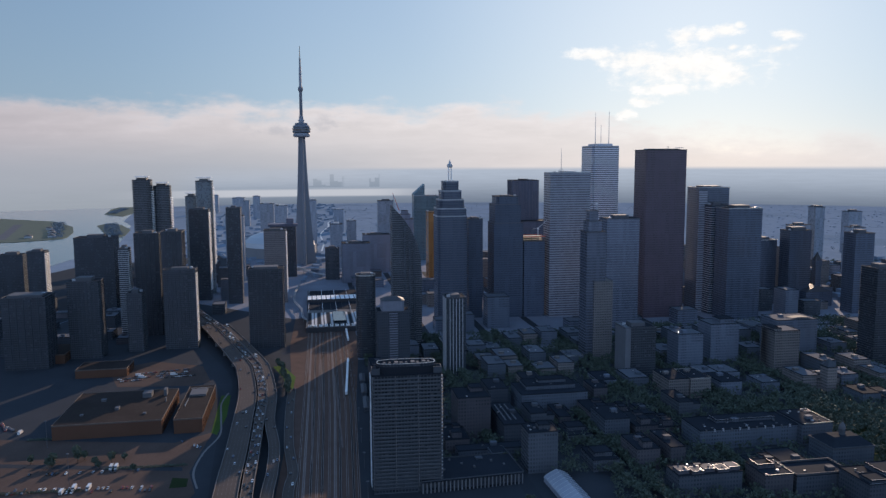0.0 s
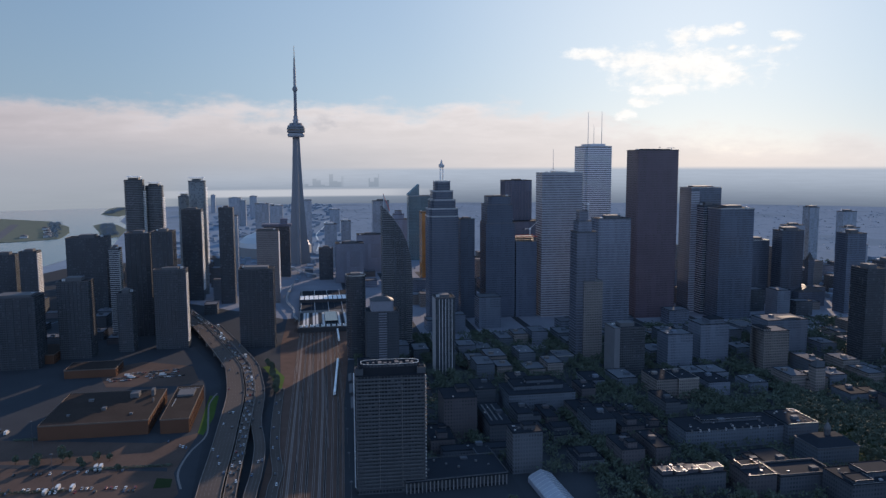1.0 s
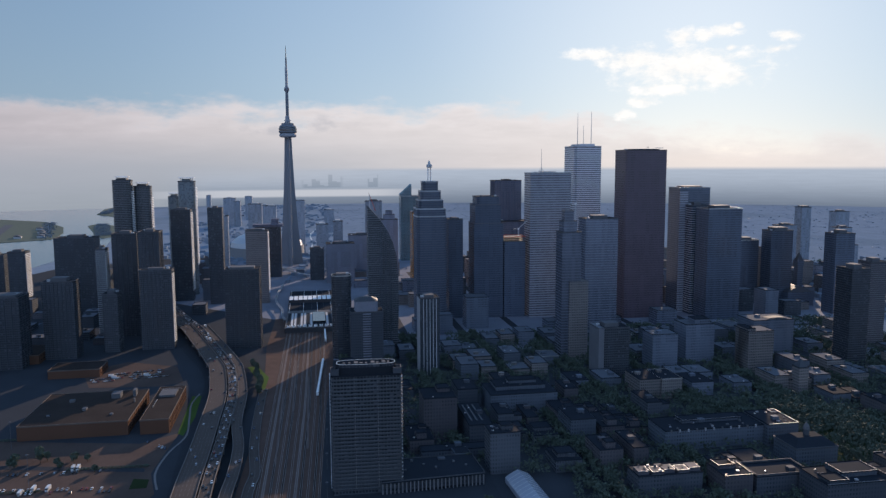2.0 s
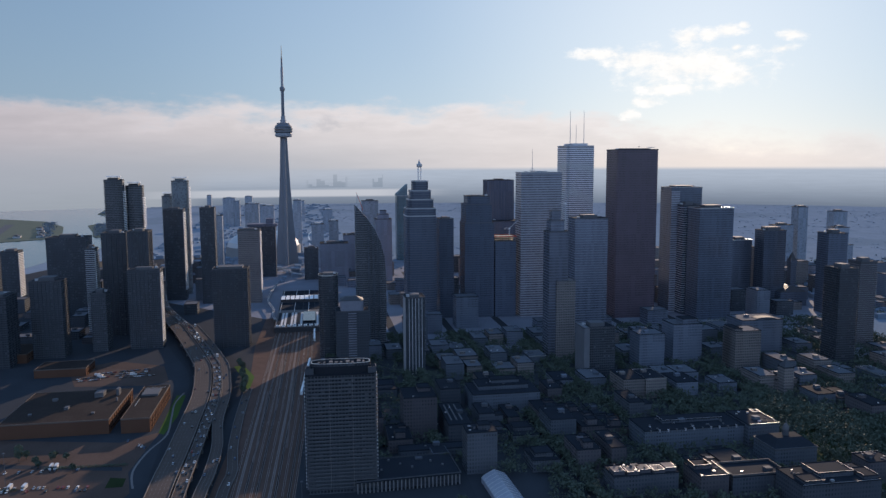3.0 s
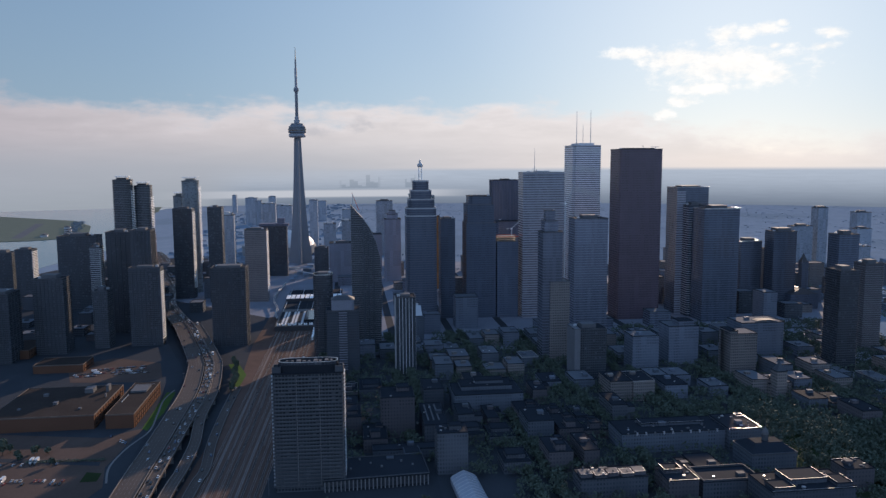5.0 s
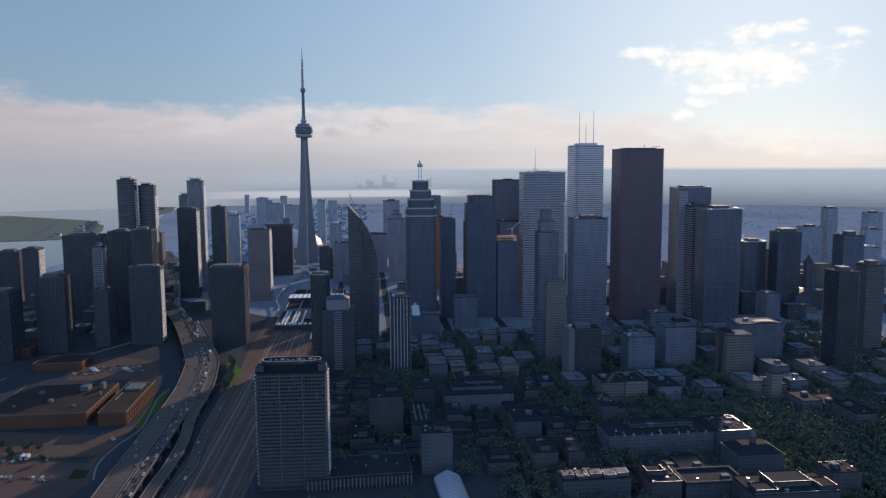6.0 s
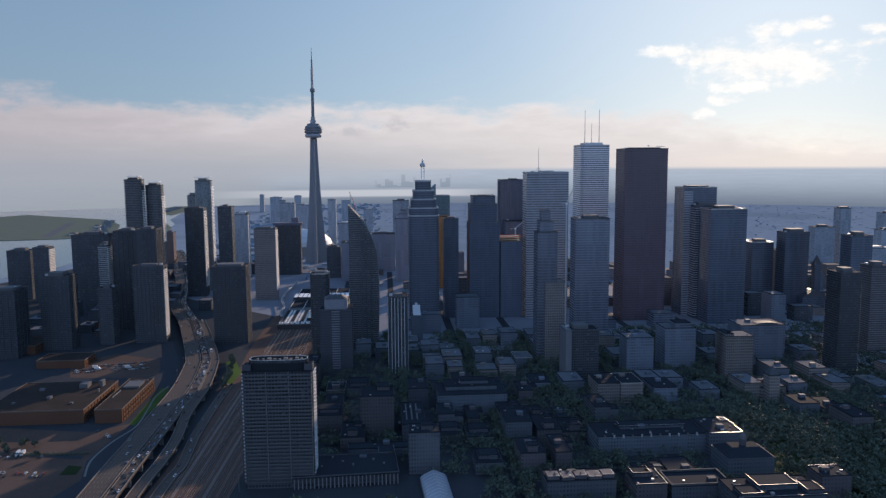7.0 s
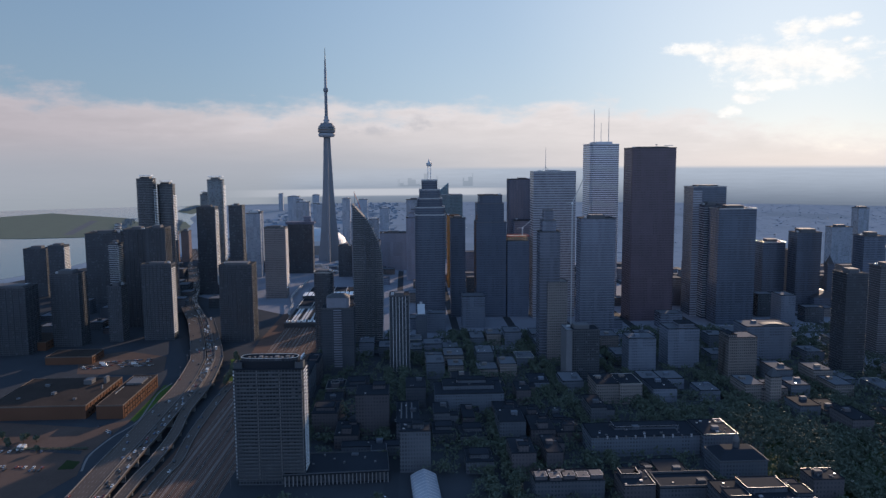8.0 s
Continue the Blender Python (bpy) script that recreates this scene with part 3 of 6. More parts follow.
def unfinished():
    """A tower under construction, open at the top, with its crane."""
    ob = empty("unfinished_tower", 595, 590)
    tagged(ob, "concrete tower under construction with red safety hoarding", "tower", "downtown towers")
    TAKEN.append((595, 590, 22))
    part("wall", block(-16, 16, -18, 18, 0, 128), STONE, ob)
    for z in (128.5, 132.0, 135.5):
        part("floor_slab", block(-16, 16, -18, 18, z, z + 0.5), CONCRETE, ob)
    for x in (-14, 0, 14):
        for y in (-16, -5, 5, 16):
            pole(ob, "column", x, y, 128, 138, 0.5, CONCRETE, 0.5)
    part("hoarding", ring_of(rect(32.6, 36.6), 136.0, 137.3, 0.2, 0.4), REDSTEEL, ob, "red safety hoarding")


unfinished()


def crane(x, y, z0, z1, reach, lean, turn, label):
    ob = empty("tower_crane", x, y, z0, turn)
    tagged(ob, label, "crane", "tower cranes")
    part("mast", block(-0.9, 0.9, -0.9, 0.9, 0, z1 - z0), STEEL, ob)
    part("cab", block(-1.4, 1.4, -1.2, 1.2, z1 - z0, z1 - z0 + 2.6), WHITEPAINT, ob)
    arm = block(0, reach, -0.5, 0.5, -0.5, 0.5)
    bmesh.ops.rotate(arm, verts=arm.verts, matrix=Matrix.Rotation(-lean, 3, "Y"))
    part("jib", shift(arm, 0, 0, z1 - z0 + 2), PALE, ob)
    part("counter_jib", block(-8, 0, -0.6, 0.6, z1 - z0 + 1.4, z1 - z0 + 2.2), STEEL, ob)
    part("counterweight", block(-9, -6.5, -1.2, 1.2, z1 - z0 - 0.8, z1 - z0 + 1.6), CONCRETE, ob)


crane(600, 600, 138, 148, 26, 0.7, 107, "white luffing tower crane above a construction site")
crane(700, 690, 0, 196, 46, 1.15, 100, "tall luffing tower crane beside the steel office tower")
tower("office_tower", "dark red office block with a flat roof", 616, 492, 24, 34, 167, STONE, None, crown=(0.5, 0.4, 3))
tower("office_tower", "grey stone tower with setbacks near the top", 598, 544, 38, 40, 204, STONE, SLABSTONE, 3.8, 0.8, 0.25, notch(40, 38, 4), crown=(0.4, 0.4, 2), steps=((2, -1, 44, 44, 191, STONE), (2, 0, 46, 50, 160, STONE)))
tower("office_tower", "gold glass office tower behind the stepped tower", 301, 378, 24, 40, 157, GOLD, None, crown=None, rim=BRICK)
tower("office_tower", "gold glass office tower of the same pair", 330, 415, 24, 30, 150, GOLD, None, crown=None, rim=BRICK)
tower("office_tower", "teal glass office tower with a slanted glass crown", -124, 298, 66, 40, 172, TEALGLASS, CURTAINEDGE, 3.8, 0.8, 0.2, crown=None, rim=STEEL)
slant = new("roof_fin", mesh_of("roof_fin", prism([(-18, -34), (18, -34), (18, -4), (-18, -4)], 172, 173, None), TEALGLASS))
slant.matrix_basis = pose(-124, 298, 0, 0, 0, 17)
me = slant.data
for v in me.vertices:
    if v.co.z > 172.5:
        v.co.z = 176 if v.co.y < -20 else 203
tagged(slant, "sloping glass crown on the teal tower", "roof crown")
tower("condo_tower", "slim dark blue glass condominium tower with a stepped top", 870, 673, 26, 26, 170, BLUEGLASS, None, crown=None, steps=((-3, 0, 20, 18, 184, BLUEGLASS), (-5, 0, 14, 12, 197, BLUEGLASS), (2, 10, 26, 26, 105, BEIGE)))
tower("office_tower", "pale blue glass office tower with a flat roof", 694, 725, 52, 32, 175, BLUEGLASS, CURTAINEDGE, 3.8, 0.8, 0.2)
ob = tower("office_tower", "dark office tower with pale striped side face", 512, 895, 56, 42, 216, DARKGLASS, CONCRETE, 3.8, 1.2, 0.3, crown=(0.6, 0.6, 3), rim=PALE)
part("side_bay", block(20.9, 22, -28.4, -13, 0, 210), STAINLESS, ob, "pale banded side bay")
tower("office_tower", "dark glass office tower with a bright roof edge", 575, 932, 60, 42, 184, DARKGLASS, CURTAINEDGE, 3.8, 0.7, 0.2, rim=METAL)
tower("office_tower", "dark glass office tower joined to its wider neighbour", 535, 900, 30, 42, 187, DARKGLASS, PALE, 3.8, 0.9, 0.3)
tower("office_tower", "squat grey office tower with a flat roof", 420, 1015, 40, 32, 116, DARKGLASS, None, rim=METAL)
tower("office_tower", "slim stone tower with a bright narrow edge", 380, 1050, 12, 20, 98, BEIGE, None, crown=None)
tower("condo_tower", "blue grey apartment tower with a raised roof block", 442, 1067, 43, 30, 136, DARKGLASS, CONCRETE, 3.1, 0.6, 0.3, crown=(0.7, 0.6, 6))
# distant towers wear the facade paled for haze
tower("condo_tower", "pale distant apartment slab with a roof mast", -133, 1257, 50, 30, 99, HAZEGLASS, None)
tower("condo_tower", "pale distant slender apartment tower", -157, 1308, 26, 30, 143, HAZEGLASS, None, crown=(0.7, 0.7, 4))
tower("condo_tower", "pale distant apartment tower in the haze", -379, 1480, 42, 30, 118, HAZEGLASS, None)
tower("condo_tower", "pale distant apartment block in the haze", -200, 1420, 40, 30, 88, HAZEGLASS, None)
tower("condo_tower", "dark blue apartment tower with a bright corner strip", 511, 1149, 36, 30, 138, DARKGLASS, CONCRETE, 3.1, 0.6, 0.3, crown=(0.5, 0.4, 6))
tower("condo_tower", "dark glass apartment tower beside the park", 865, 1034, 26, 30, 126, DARKCONDO, SLABGREY, 3.0, 0.5, 0.6)
tower("condo_tower", "red brick apartment tower catching evening sun", 757, 1102, 26, 25, 121, BRICKWALL, CONCRETE, 3.0, 0.5, 0.5)
tower("condo_tower", "grey apartment tower among old streets", 700, 1190, 30, 30, 110, CONDO, SLABGREY, 3.0, 0.5, 0.5)
tower("condo_tower", "pale distant apartment tower west of the stadium", -217, 171, 46, 30, 153, HAZEGLASS, None)


# ---- the curved wedge tower ----
def wedge():
    ob = empty("condo_tower", 852, 416)
    tagged(ob, "dark glass wedge tower with a curved sloping back", "tower", "downtown towers")
    TAKEN.append((852, 416, 30))
    bm = bmesh.new()
    prof = [(-19, 0), (20, 0), (22, 60), (22, 100), (20, 132), (15, 152), (7, 170), (-3, 185), (-12, 195), (-19, 203)]
    a = [bm.verts.new((-13, y, z)) for y, z in prof]
    c = [bm.verts.new((13, y, z)) for y, z in prof]
    bm.faces.new(a), bm.faces.new(c[::-1])
    for i in range(len(prof)):
        j = (i + 1) % len(prof)
        bm.faces.new((a[j], a[i], c[i], c[j]))
    bmesh.ops.recalc_face_normals(bm, faces=bm.faces)
    part("wall", bm, DARKCONDO, ob)

    def edge(z):
        for (y0, z0), (y1, z1) in zip(prof[1:], prof[2:]):
            if z0 <= z < z1:
                return y0 + (y1 - y0) * (z - z0) / (z1 - z0)
        return -19

    z = 9.0
    while z < 200:
        part("floor_slab", block(-13.4, 13.5, -19.3, edge(z) + 0.3, z, z + 0.5), CONCRETE, ob)
        z += 3.1
    for y in (-2.0, 4.5, 11.0):
        top = max(zz for zz in range(10, 200, 2) if edge(zz) > y + 1.5)
        part("balcony_column", block(13.3, 14.8, y - 1.4, y + 1.4, 12, top), CONDO, ob)
    bm = turned([(0.7, 0), (0.5, 22)], 6)
    part("crane_mast", shift(bm, 4, -16, 196), STEEL, ob)
    bm = turned([(0.5, 0), (0.25, 26)], 6)
    bmesh.ops.rotate(bm, verts=bm.verts, matrix=Matrix.Rotation(0.35, 3, "X"))
    part("crane_arm", shift(bm, 4, -8, 196), REDSTEEL, ob)


wedge()

# ---- towers by the water ----
def plates(ob, d, w, h, gap=4.5):
    for sx in (-1, 1):
        for sy in (-1, 1):
            pole(ob, "roof_post", sx * d * 0.3, sy * w * 0.3, h, h + gap, 0.4, STEEL, 0.4)
    part("roof_plate", prism(oval(d * 0.95, w * 0.95, 20, 0.7), h + gap, h + gap + 0.9), WHITEPAINT, ob, "thin white canopy plate on posts")


TEALCONDO = facade("teal_condo_glass", (0.197, 0.218, 0.238), (0.145, 0.177, 0.197), 3.0, 2.6, 0.3, 0.2, 0.25, coat=0.2)
WATERFRONT = "waterfront towers"
CONDOEDGE = surface("balcony_slab_edge", (0.178, 0.183, 0.196), 0.7, spec=0.2)
PINKEDGE = surface("pinkish_precast_band", (0.246, 0.200, 0.196), 0.75, spec=0.2)
for x, y, w, h in ((655, -77, 31, 233), (625, -57, 29, 222)):
    ob = tower("condo_tower", "slender balconied condominium tower with a canopy plate on top", x, y, w, 28, h, CONDO, CONDOEDGE, 3.0, 0.6, 0.9, oval(28, w, 16, 0.6), crown=(0.55, 0.55, 4), cap=DARKSTEEL, group=WATERFRONT)
    balconies(ob, 20, w + 0.6, h - 14, 120)
    plates(ob, 26, w * 0.8, h + 2, 4)
for x, y, w, h in ((449, -60, 33, 226), (413, -105, 24, 194)):
    ob = tower("condo_tower", "round-cornered glass condominium tower with a flat canopy plate", x, y, w, 30, h, TEALCONDO, SLABGREY, 3.0, 0.6, 0.5, oval(30, w, 20, 0.7), crown=(0.5, 0.5, 5), cap=TEALCONDO, group=WATERFRONT)
    balconies(ob, 22, w + 0.6, h - 8, 60)
    plates(ob, 30, w, h + 1, 6)
ob = tower("condo_tower", "dark glass condominium tower with bright balconies on one side", 514, -42, 36, 26, 174, DARKCONDO, SLABGREY, 3.0, 0.5, 0.7, group=WATERFRONT, crown=(0.5, 0.5, 4))
balconies(ob, 26, 36, 174, 20)
tower("condo_tower", "dark narrow condominium tower with a low roof box", 539, 37, 26, 26, 179, DARKCONDO, SLABGREY, 3.0, 0.5, 0.5, group=WATERFRONT, crown=(0.5, 0.3, 4))
tower("condo_tower", "wide dark glass condominium block with a raised parapet", 646, -173, 66, 38, 133, DARKCONDO, SLABGREY, 3.0, 0.6, 0.5, group=WATERFRONT, crown=(0.5, 0.4, 5))
tower("condo_tower", "dark condominium tower with a roof pavilion", 805, 11, 36, 30, 157, DARKCONDO, SLABGREY, 3.0, 0.5, 0.5, fin=SLABGREY, spacing=7, group=WATERFRONT, crown=(0.5, 0.4, 4))
tower("condo_tower", "dark condominium tower joined to its twin", 818, 57, 30, 30, 161, DARKCONDO, SLABGREY, 3.0, 0.5, 0.5, fin=SLABGREY, spacing=5, group=WATERFRONT, crown=(0.5, 0.4, 4))
ob = tower("condo_tower", "grey apartment tower with pale roof edge beside the expressway", 880, 97, 44, 19, 113, CONDO, SLABGREY, 3.0, 0.5, 0.5, fin=SLABGREY, spacing=5.5, group=WATERFRONT, crown=(0.5, 0.5, 3))
balconies(ob, 19, 44, 113, 10, 3.0, 0.7)
tower("condo_tower", "grey apartment tower with stacked bay windows", 942, -8, 40, 30, 105, CONDO, SLABGREY, 3.0, 0.5, 0.5, group=WATERFRONT, crown=(0.6, 0.5, 5), fin=SLABGREY, spacing=5)
tower("condo_tower", "grey apartment tower next to the bay-windowed one", 900, 40, 20, 26, 82, CONDO, SLABGREY, 3.0, 0.5, 0.5, group=WATERFRONT)
ob = tower("condo_tower", "brown apartment tower with a sunlit corner strip", 615, -309, 30, 25, 103, DARKCONDO, SLABGREY, 3.0, 0.5, 0.4, group=WATERFRONT, crown=(0.6, 0.5, 4))
balconies(ob, 25, 30, 103, 20)
tower("condo_tower", "dark apartment block by the harbour", 606, -366, 44, 30, 95, DARKCONDO, SLABGREY, 3.0, 0.5, 0.4, group=WATERFRONT)
tower("condo_tower", "dark apartment block with a ragged roofline", 999, -52, 52, 38, 93, DARKCONDO, SLABGREY, 3.0, 0.5, 0.4, fin=SLABGREY, spacing=8, group=WATERFRONT, crown=(0.7, 0.8, 3), units=4)
tower("condo_tower", "dark grey apartment slab beside the railway", 857, 215, 48, 34, 113, DARKCONDO, SLABGREY, 3.0, 0.5, 0.4, fin=SLABGREY, spacing=6.0, group=WATERFRONT, crown=(0.6, 0.7, 3))
ob = tower("office_tower", "pinkish office tower with bright floor bands", 523, 110, 40, 30, 137, BEIGE, PINKEDGE, 3.6, 1.2, 0.3, group=WATERFRONT, crown=(0.5, 0.5, 3))
balconies(ob, 30, 40, 137, 20, 3.6)
ob = tower("condo_tower", "wide dark tower with an overhanging flat top beside the needle", 210, 17, 58, 25, 116, DARKCONDO, SLABGREY, 3.0, 0.5, 0.4, group=WATERFRONT, crown=(1.15, 1.15, 6), cap=BLACKSKIN)
part("roof_block", block(-6, 6, 8, 24, 121, 134), BLACKSKIN, ob)
ob = tower("condo_tower", "narrow condominium tower with white balconies", 822, -19, 13, 20, 135, CONDO, PALE, 3.0, 0.7, 0.9, group=WATERFRONT)
balconies(ob, 20, 13, 135, 60)
PINKSKIN = facade("pinkish_brick_and_glass", (0.21, 0.150, 0.140), (0.12, 0.098, 0.098), 3.0, 2.6, 0.4, 0.3)
for x, y in ((95, -402), (78, -376)):
    tower("condo_tower", "reddish apartment slab beside the western expressway", x, y, 20, 26, 82, PINKSKIN, None, group=WATERFRONT)
# more far towers in the facade with haze in its colour
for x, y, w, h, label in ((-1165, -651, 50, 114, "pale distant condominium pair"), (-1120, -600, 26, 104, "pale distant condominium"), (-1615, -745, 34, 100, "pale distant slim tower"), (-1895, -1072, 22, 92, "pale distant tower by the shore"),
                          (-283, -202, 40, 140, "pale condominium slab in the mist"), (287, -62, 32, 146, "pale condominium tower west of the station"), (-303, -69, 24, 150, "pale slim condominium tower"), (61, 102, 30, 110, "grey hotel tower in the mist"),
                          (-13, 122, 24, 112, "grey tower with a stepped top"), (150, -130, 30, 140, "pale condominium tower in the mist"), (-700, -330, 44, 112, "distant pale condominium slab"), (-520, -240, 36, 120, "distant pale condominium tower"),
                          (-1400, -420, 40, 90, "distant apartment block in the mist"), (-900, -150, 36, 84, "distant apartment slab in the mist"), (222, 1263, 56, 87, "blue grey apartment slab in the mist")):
    tower("condo_tower", label + " with a plain top", x, y, w, 26, h, HAZEGLASS, None, group=WATERFRONT, crown=(0.5, 0.5, 4), cap=PALE)
# dark office glass lifted towards blue-grey, haze put into the colour
HAZYDARK = facade("hazed_office_glass", (0.206, 0.218, 0.266), (0.159, 0.172, 0.218), 3.8, 2.4, 0.35, 0.2, 0.3)
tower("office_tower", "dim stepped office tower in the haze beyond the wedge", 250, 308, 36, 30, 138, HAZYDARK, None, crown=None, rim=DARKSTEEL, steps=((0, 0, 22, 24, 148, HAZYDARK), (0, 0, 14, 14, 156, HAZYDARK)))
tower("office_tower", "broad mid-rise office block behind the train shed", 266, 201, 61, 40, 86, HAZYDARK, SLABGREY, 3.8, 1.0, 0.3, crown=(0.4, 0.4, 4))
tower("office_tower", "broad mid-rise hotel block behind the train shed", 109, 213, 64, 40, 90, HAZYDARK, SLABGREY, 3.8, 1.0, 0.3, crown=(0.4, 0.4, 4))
tower("office_tower", "grey mid-rise block beside the railway", 236, 139, 31, 30, 70, CONDO, None)

# ---- nearer towers north of the railway ----
STAIRCORE = surface("stained_concrete_core", (0.155, 0.16, 0.175), 0.75, stain=0.08, vary=0.5, spec=0.2)
ob = tower("condo_tower", "dark cylindrical apartment tower with a ring of roof frames", 900, 370, 26, 28, 112, DARKCONDO, DARKSTEEL, 3.0, 0.5, 0.3, oval(28, 26, 20, 0.6), crown=(0.5, 0.5, 3), rim=METAL)
PENTWHITE = surface("weathered_white_plaster", (0.2, 0.205, 0.24), 0.7, stain=0.1, vary=0.5, spec=0.2)
ob = tower("apartment_tower", "brown apartment tower with a white penthouse and balcony column", 975, 421, 40, 30, 80, DARKWALL, None, crown=None)
part("penthouse", prism(cut(24, 28, 3), 80, 93), PENTWHITE, ob, "white penthouse storeys")
part("penthouse_roof", prism(cut(25, 29, 3), 93, 97, None, cut(5, 14, 1)), DARKSTEEL, ob)
for i in range(24):
    part("balcony", block(15, 16.6, -5, 5, 6 + i * 3.1, 7.2 + i * 3.1), PENTWHITE, ob)
tower("apartment_tower", "slab tower with tall white concrete fins", 960, 497, 24, 30, 96, DARKCONDO, None, fin=PALE, spacing=4.0, crown=(0.5, 0.5, 3))
tower("apartment_tower", "dark apartment slab with a lighter stair core", 948, 721, 40, 30, 61, CONDO, SLABGREY, 3.0, 0.4, 0.3, steps=((2, -17, 32, 7, 62, STAIRCORE),))

# ---- the near apartment slab with a rounded roof screen ----
RAILWALL = surface("stained_balcony_wall", (0.079, 0.086, 0.095), 0.7, grain=0.9, stain=0.12, vary=0.6)


def near_slab():
    ob = empty("apartment_tower", 1307.5, 497, 0, 15)
    tagged(ob, "grey concrete apartment slab with balconies and a rounded roof screen", "tower")
    TAKEN.append((1307, 500, 42))
    h, w, d = 96.5, 54.0, 20.0
    part("wall", block(-d / 2, d / 2, -w / 2, w / 2, 0, h), CONDO, ob)
    slab = mesh_of("floor_slab", block(-d / 2 - 1.6, d / 2 + 1.7, -w / 2 - 1.5, w / 2 + 1.5, 0, 0.35), SLABGREY)
    front = mesh_of("balcony_rail", block(0, 0.14, -2.9, 2.9, 0, 1.15), RAILWALL)
    # end rails far lighter than the front ones, sunlight put into their paint
    short = mesh_of("balcony_rail", block(-3.4, 3.4, -0.5, 0.14, 0, 1.15), WHITEPAINT)
    divide = mesh_of("divider", block(0, 1.55, -0.12, 0.12, 0, 2.7), CONCRETE)
    floors = 31
    step = (h - 5) / floors
    for f in range(floors):
        z = 5 + f * step
        deck = shared("floor_slab", slab, ob, pose(0, 0, z))
        for i in range(9):
            shared("balcony_rail", front, deck, pose(d / 2 + 1.5, -w / 2 + 3 + i * 6, 0.3))
        for s in (-1, 1):
            for x in (-4.5, 4.5):
                shared("balcony_rail", short, deck, pose(x, s * (w / 2 + 1.3), 0.3))
    for f in range(0, floors, 1):
        for i in range(0, 10, 3):
            shared("divider", divide, ob, pose(d / 2, -w / 2 + i * 6, 5 + f * step + 0.3))
    part("roof", block(-d / 2 - 1, d / 2 + 1, -w / 2 - 1, w / 2 + 1, h, h + 0.6), GRAVEL, ob)
    pts = oval(15, 46, 32, 0.6)
    part("roof_screen", ring_of(pts, h + 0.6, h + 8.5, 0.3, 0.8), DARKCONDO, ob, "dark rounded screen wall on the roof")
    part("screen_cap", ring_of(pts, h + 8.5, h + 8.8, 0.25, 0.5), METAL, ob, "bright metal coping")
    part("screen_deck", prism(grow(pts, -0.8), h + 0.6, h + 6.5), GRAVEL, ob)
    rnd = random.Random(4)
    for i in range(9):
        y = -18 + i * 4.4
        part("roof_unit", block(-3, rnd.uniform(0, 3), y, y + rnd.uniform(1.5, 3.4), h + 6.4, h + rnd.uniform(7.4, 8.9)), UNITGREY, ob)
    for s in (-1, 1):
        y = s * (w / 2 - 2.5)
        part("corner_pavilion", ring_of(rect(8, 6, 4, y), h + 0.6, h + 5.5, 0.3, 0.6), SLABGREY, ob)
    return ob


near_slab()


def podium():
    ob = empty("podium_building", 1278, 533, 0, 20)
    tagged(ob, "long low concrete wing with a colonnade of pale posts", "building")
    TAKEN.append((1300, 560, 45))
    part("wall", block(-12, 26, -34, 50, 0, 9), DARKWALL, ob)
    part("roof", block(-12.5, 31, -34.5, 50.5, 9, 10), TAR, ob)
    part("parapet", ring_of(rect(43.5, 85, 9.2, 8), 10, 11, 0.2, 0.4), SLABGREY, ob)
    part("wing", block(-26, -12.2, 36, 50, 0, 11), GREYWALL, ob)
    part("roof", block(-25.5, -12.6, 36.5, 49.5, 11, 11.3), TAR, ob)
    post = mesh_of("post", block(-0.4, 0.4, -0.4, 0.4, 0, 9), CONCRETE)
    for i in range(27):
        shared("post", post, ob, pose(30, -33.5 + i * 3.2, 0))
    for i in range(9):
        part("roof_unit", block(-8 + (i % 3) * 9, -6 + (i % 3) * 9, -30 + i * 8.6, -28.4 + i * 8.6, 10, 10.9 + 0.5 * (i % 2)), UNITGREY, ob)


podium()


def tent():
    ob = empty("market_hall", 1306, 627, 0, 20)
    tagged(ob, "white barrel-roofed market tent with bright roof panels", "building")
    TAKEN.append((1306, 627, 32))
    bm = bmesh.new()
    n = 14
    def pitch(f):
        y = 1 - 2 * f
        return 10.8 * y, 4.2 + 6.0 * (1 - abs(y)) ** 0.72

    prof = [pitch(i / n) for i in range(n + 1)] + [(-10.8, 0), (10.8, 0)]
    a = [bm.verts.new((-28, y, z)) for y, z in prof]
    c = [bm.verts.new((32, y, z)) for y, z in prof]
    bm.faces.new(a), bm.faces.new(c[::-1])
    for i in range(len(prof)):
        j = (i + 1) % len(prof)
        bm.faces.new((a[j], a[i], c[i], c[j]))
    bmesh.ops.recalc_face_normals(bm, faces=bm.faces)
    part("vault", bm, TENTCLOTH, ob)
    for k in range(11):
        bm = bmesh.new()
        x = -27 + k * 5.8
        pr = [(pitch(i / n)[0], pitch(i / n)[1] + o) for o, order in ((0.22, 1), (0.0, -1)) for i in list(range(n + 1))[::order]]
        a = [bm.verts.new((x, y, z)) for y, z in pr]
        c = [bm.verts.new((x + 0.5, y, z)) for y, z in pr]
        m = len(pr)
        for i in range(m):
            bm.faces.new((a[(i + 1) % m], a[i], c[i], c[(i + 1) % m]))
        part("rib", bm, STEEL, ob)


TENTCLOTH = surface("tent_cloth", (0.33, 0.35, 0.40), 0.22, grain=0.3, vary=0.25, spec=0.6)
tent()


# ---- warehouses and yard south of the expressway ----
FELT = surface("brown_roof_felt", (0.041, 0.033, 0.030), 0.85, grain=0.4, stain=0.05, vary=0.8, spec=0.02)
FELTEDGE = surface("brown_parapet_cap", (0.131, 0.105, 0.092), 0.7, spec=0.1)


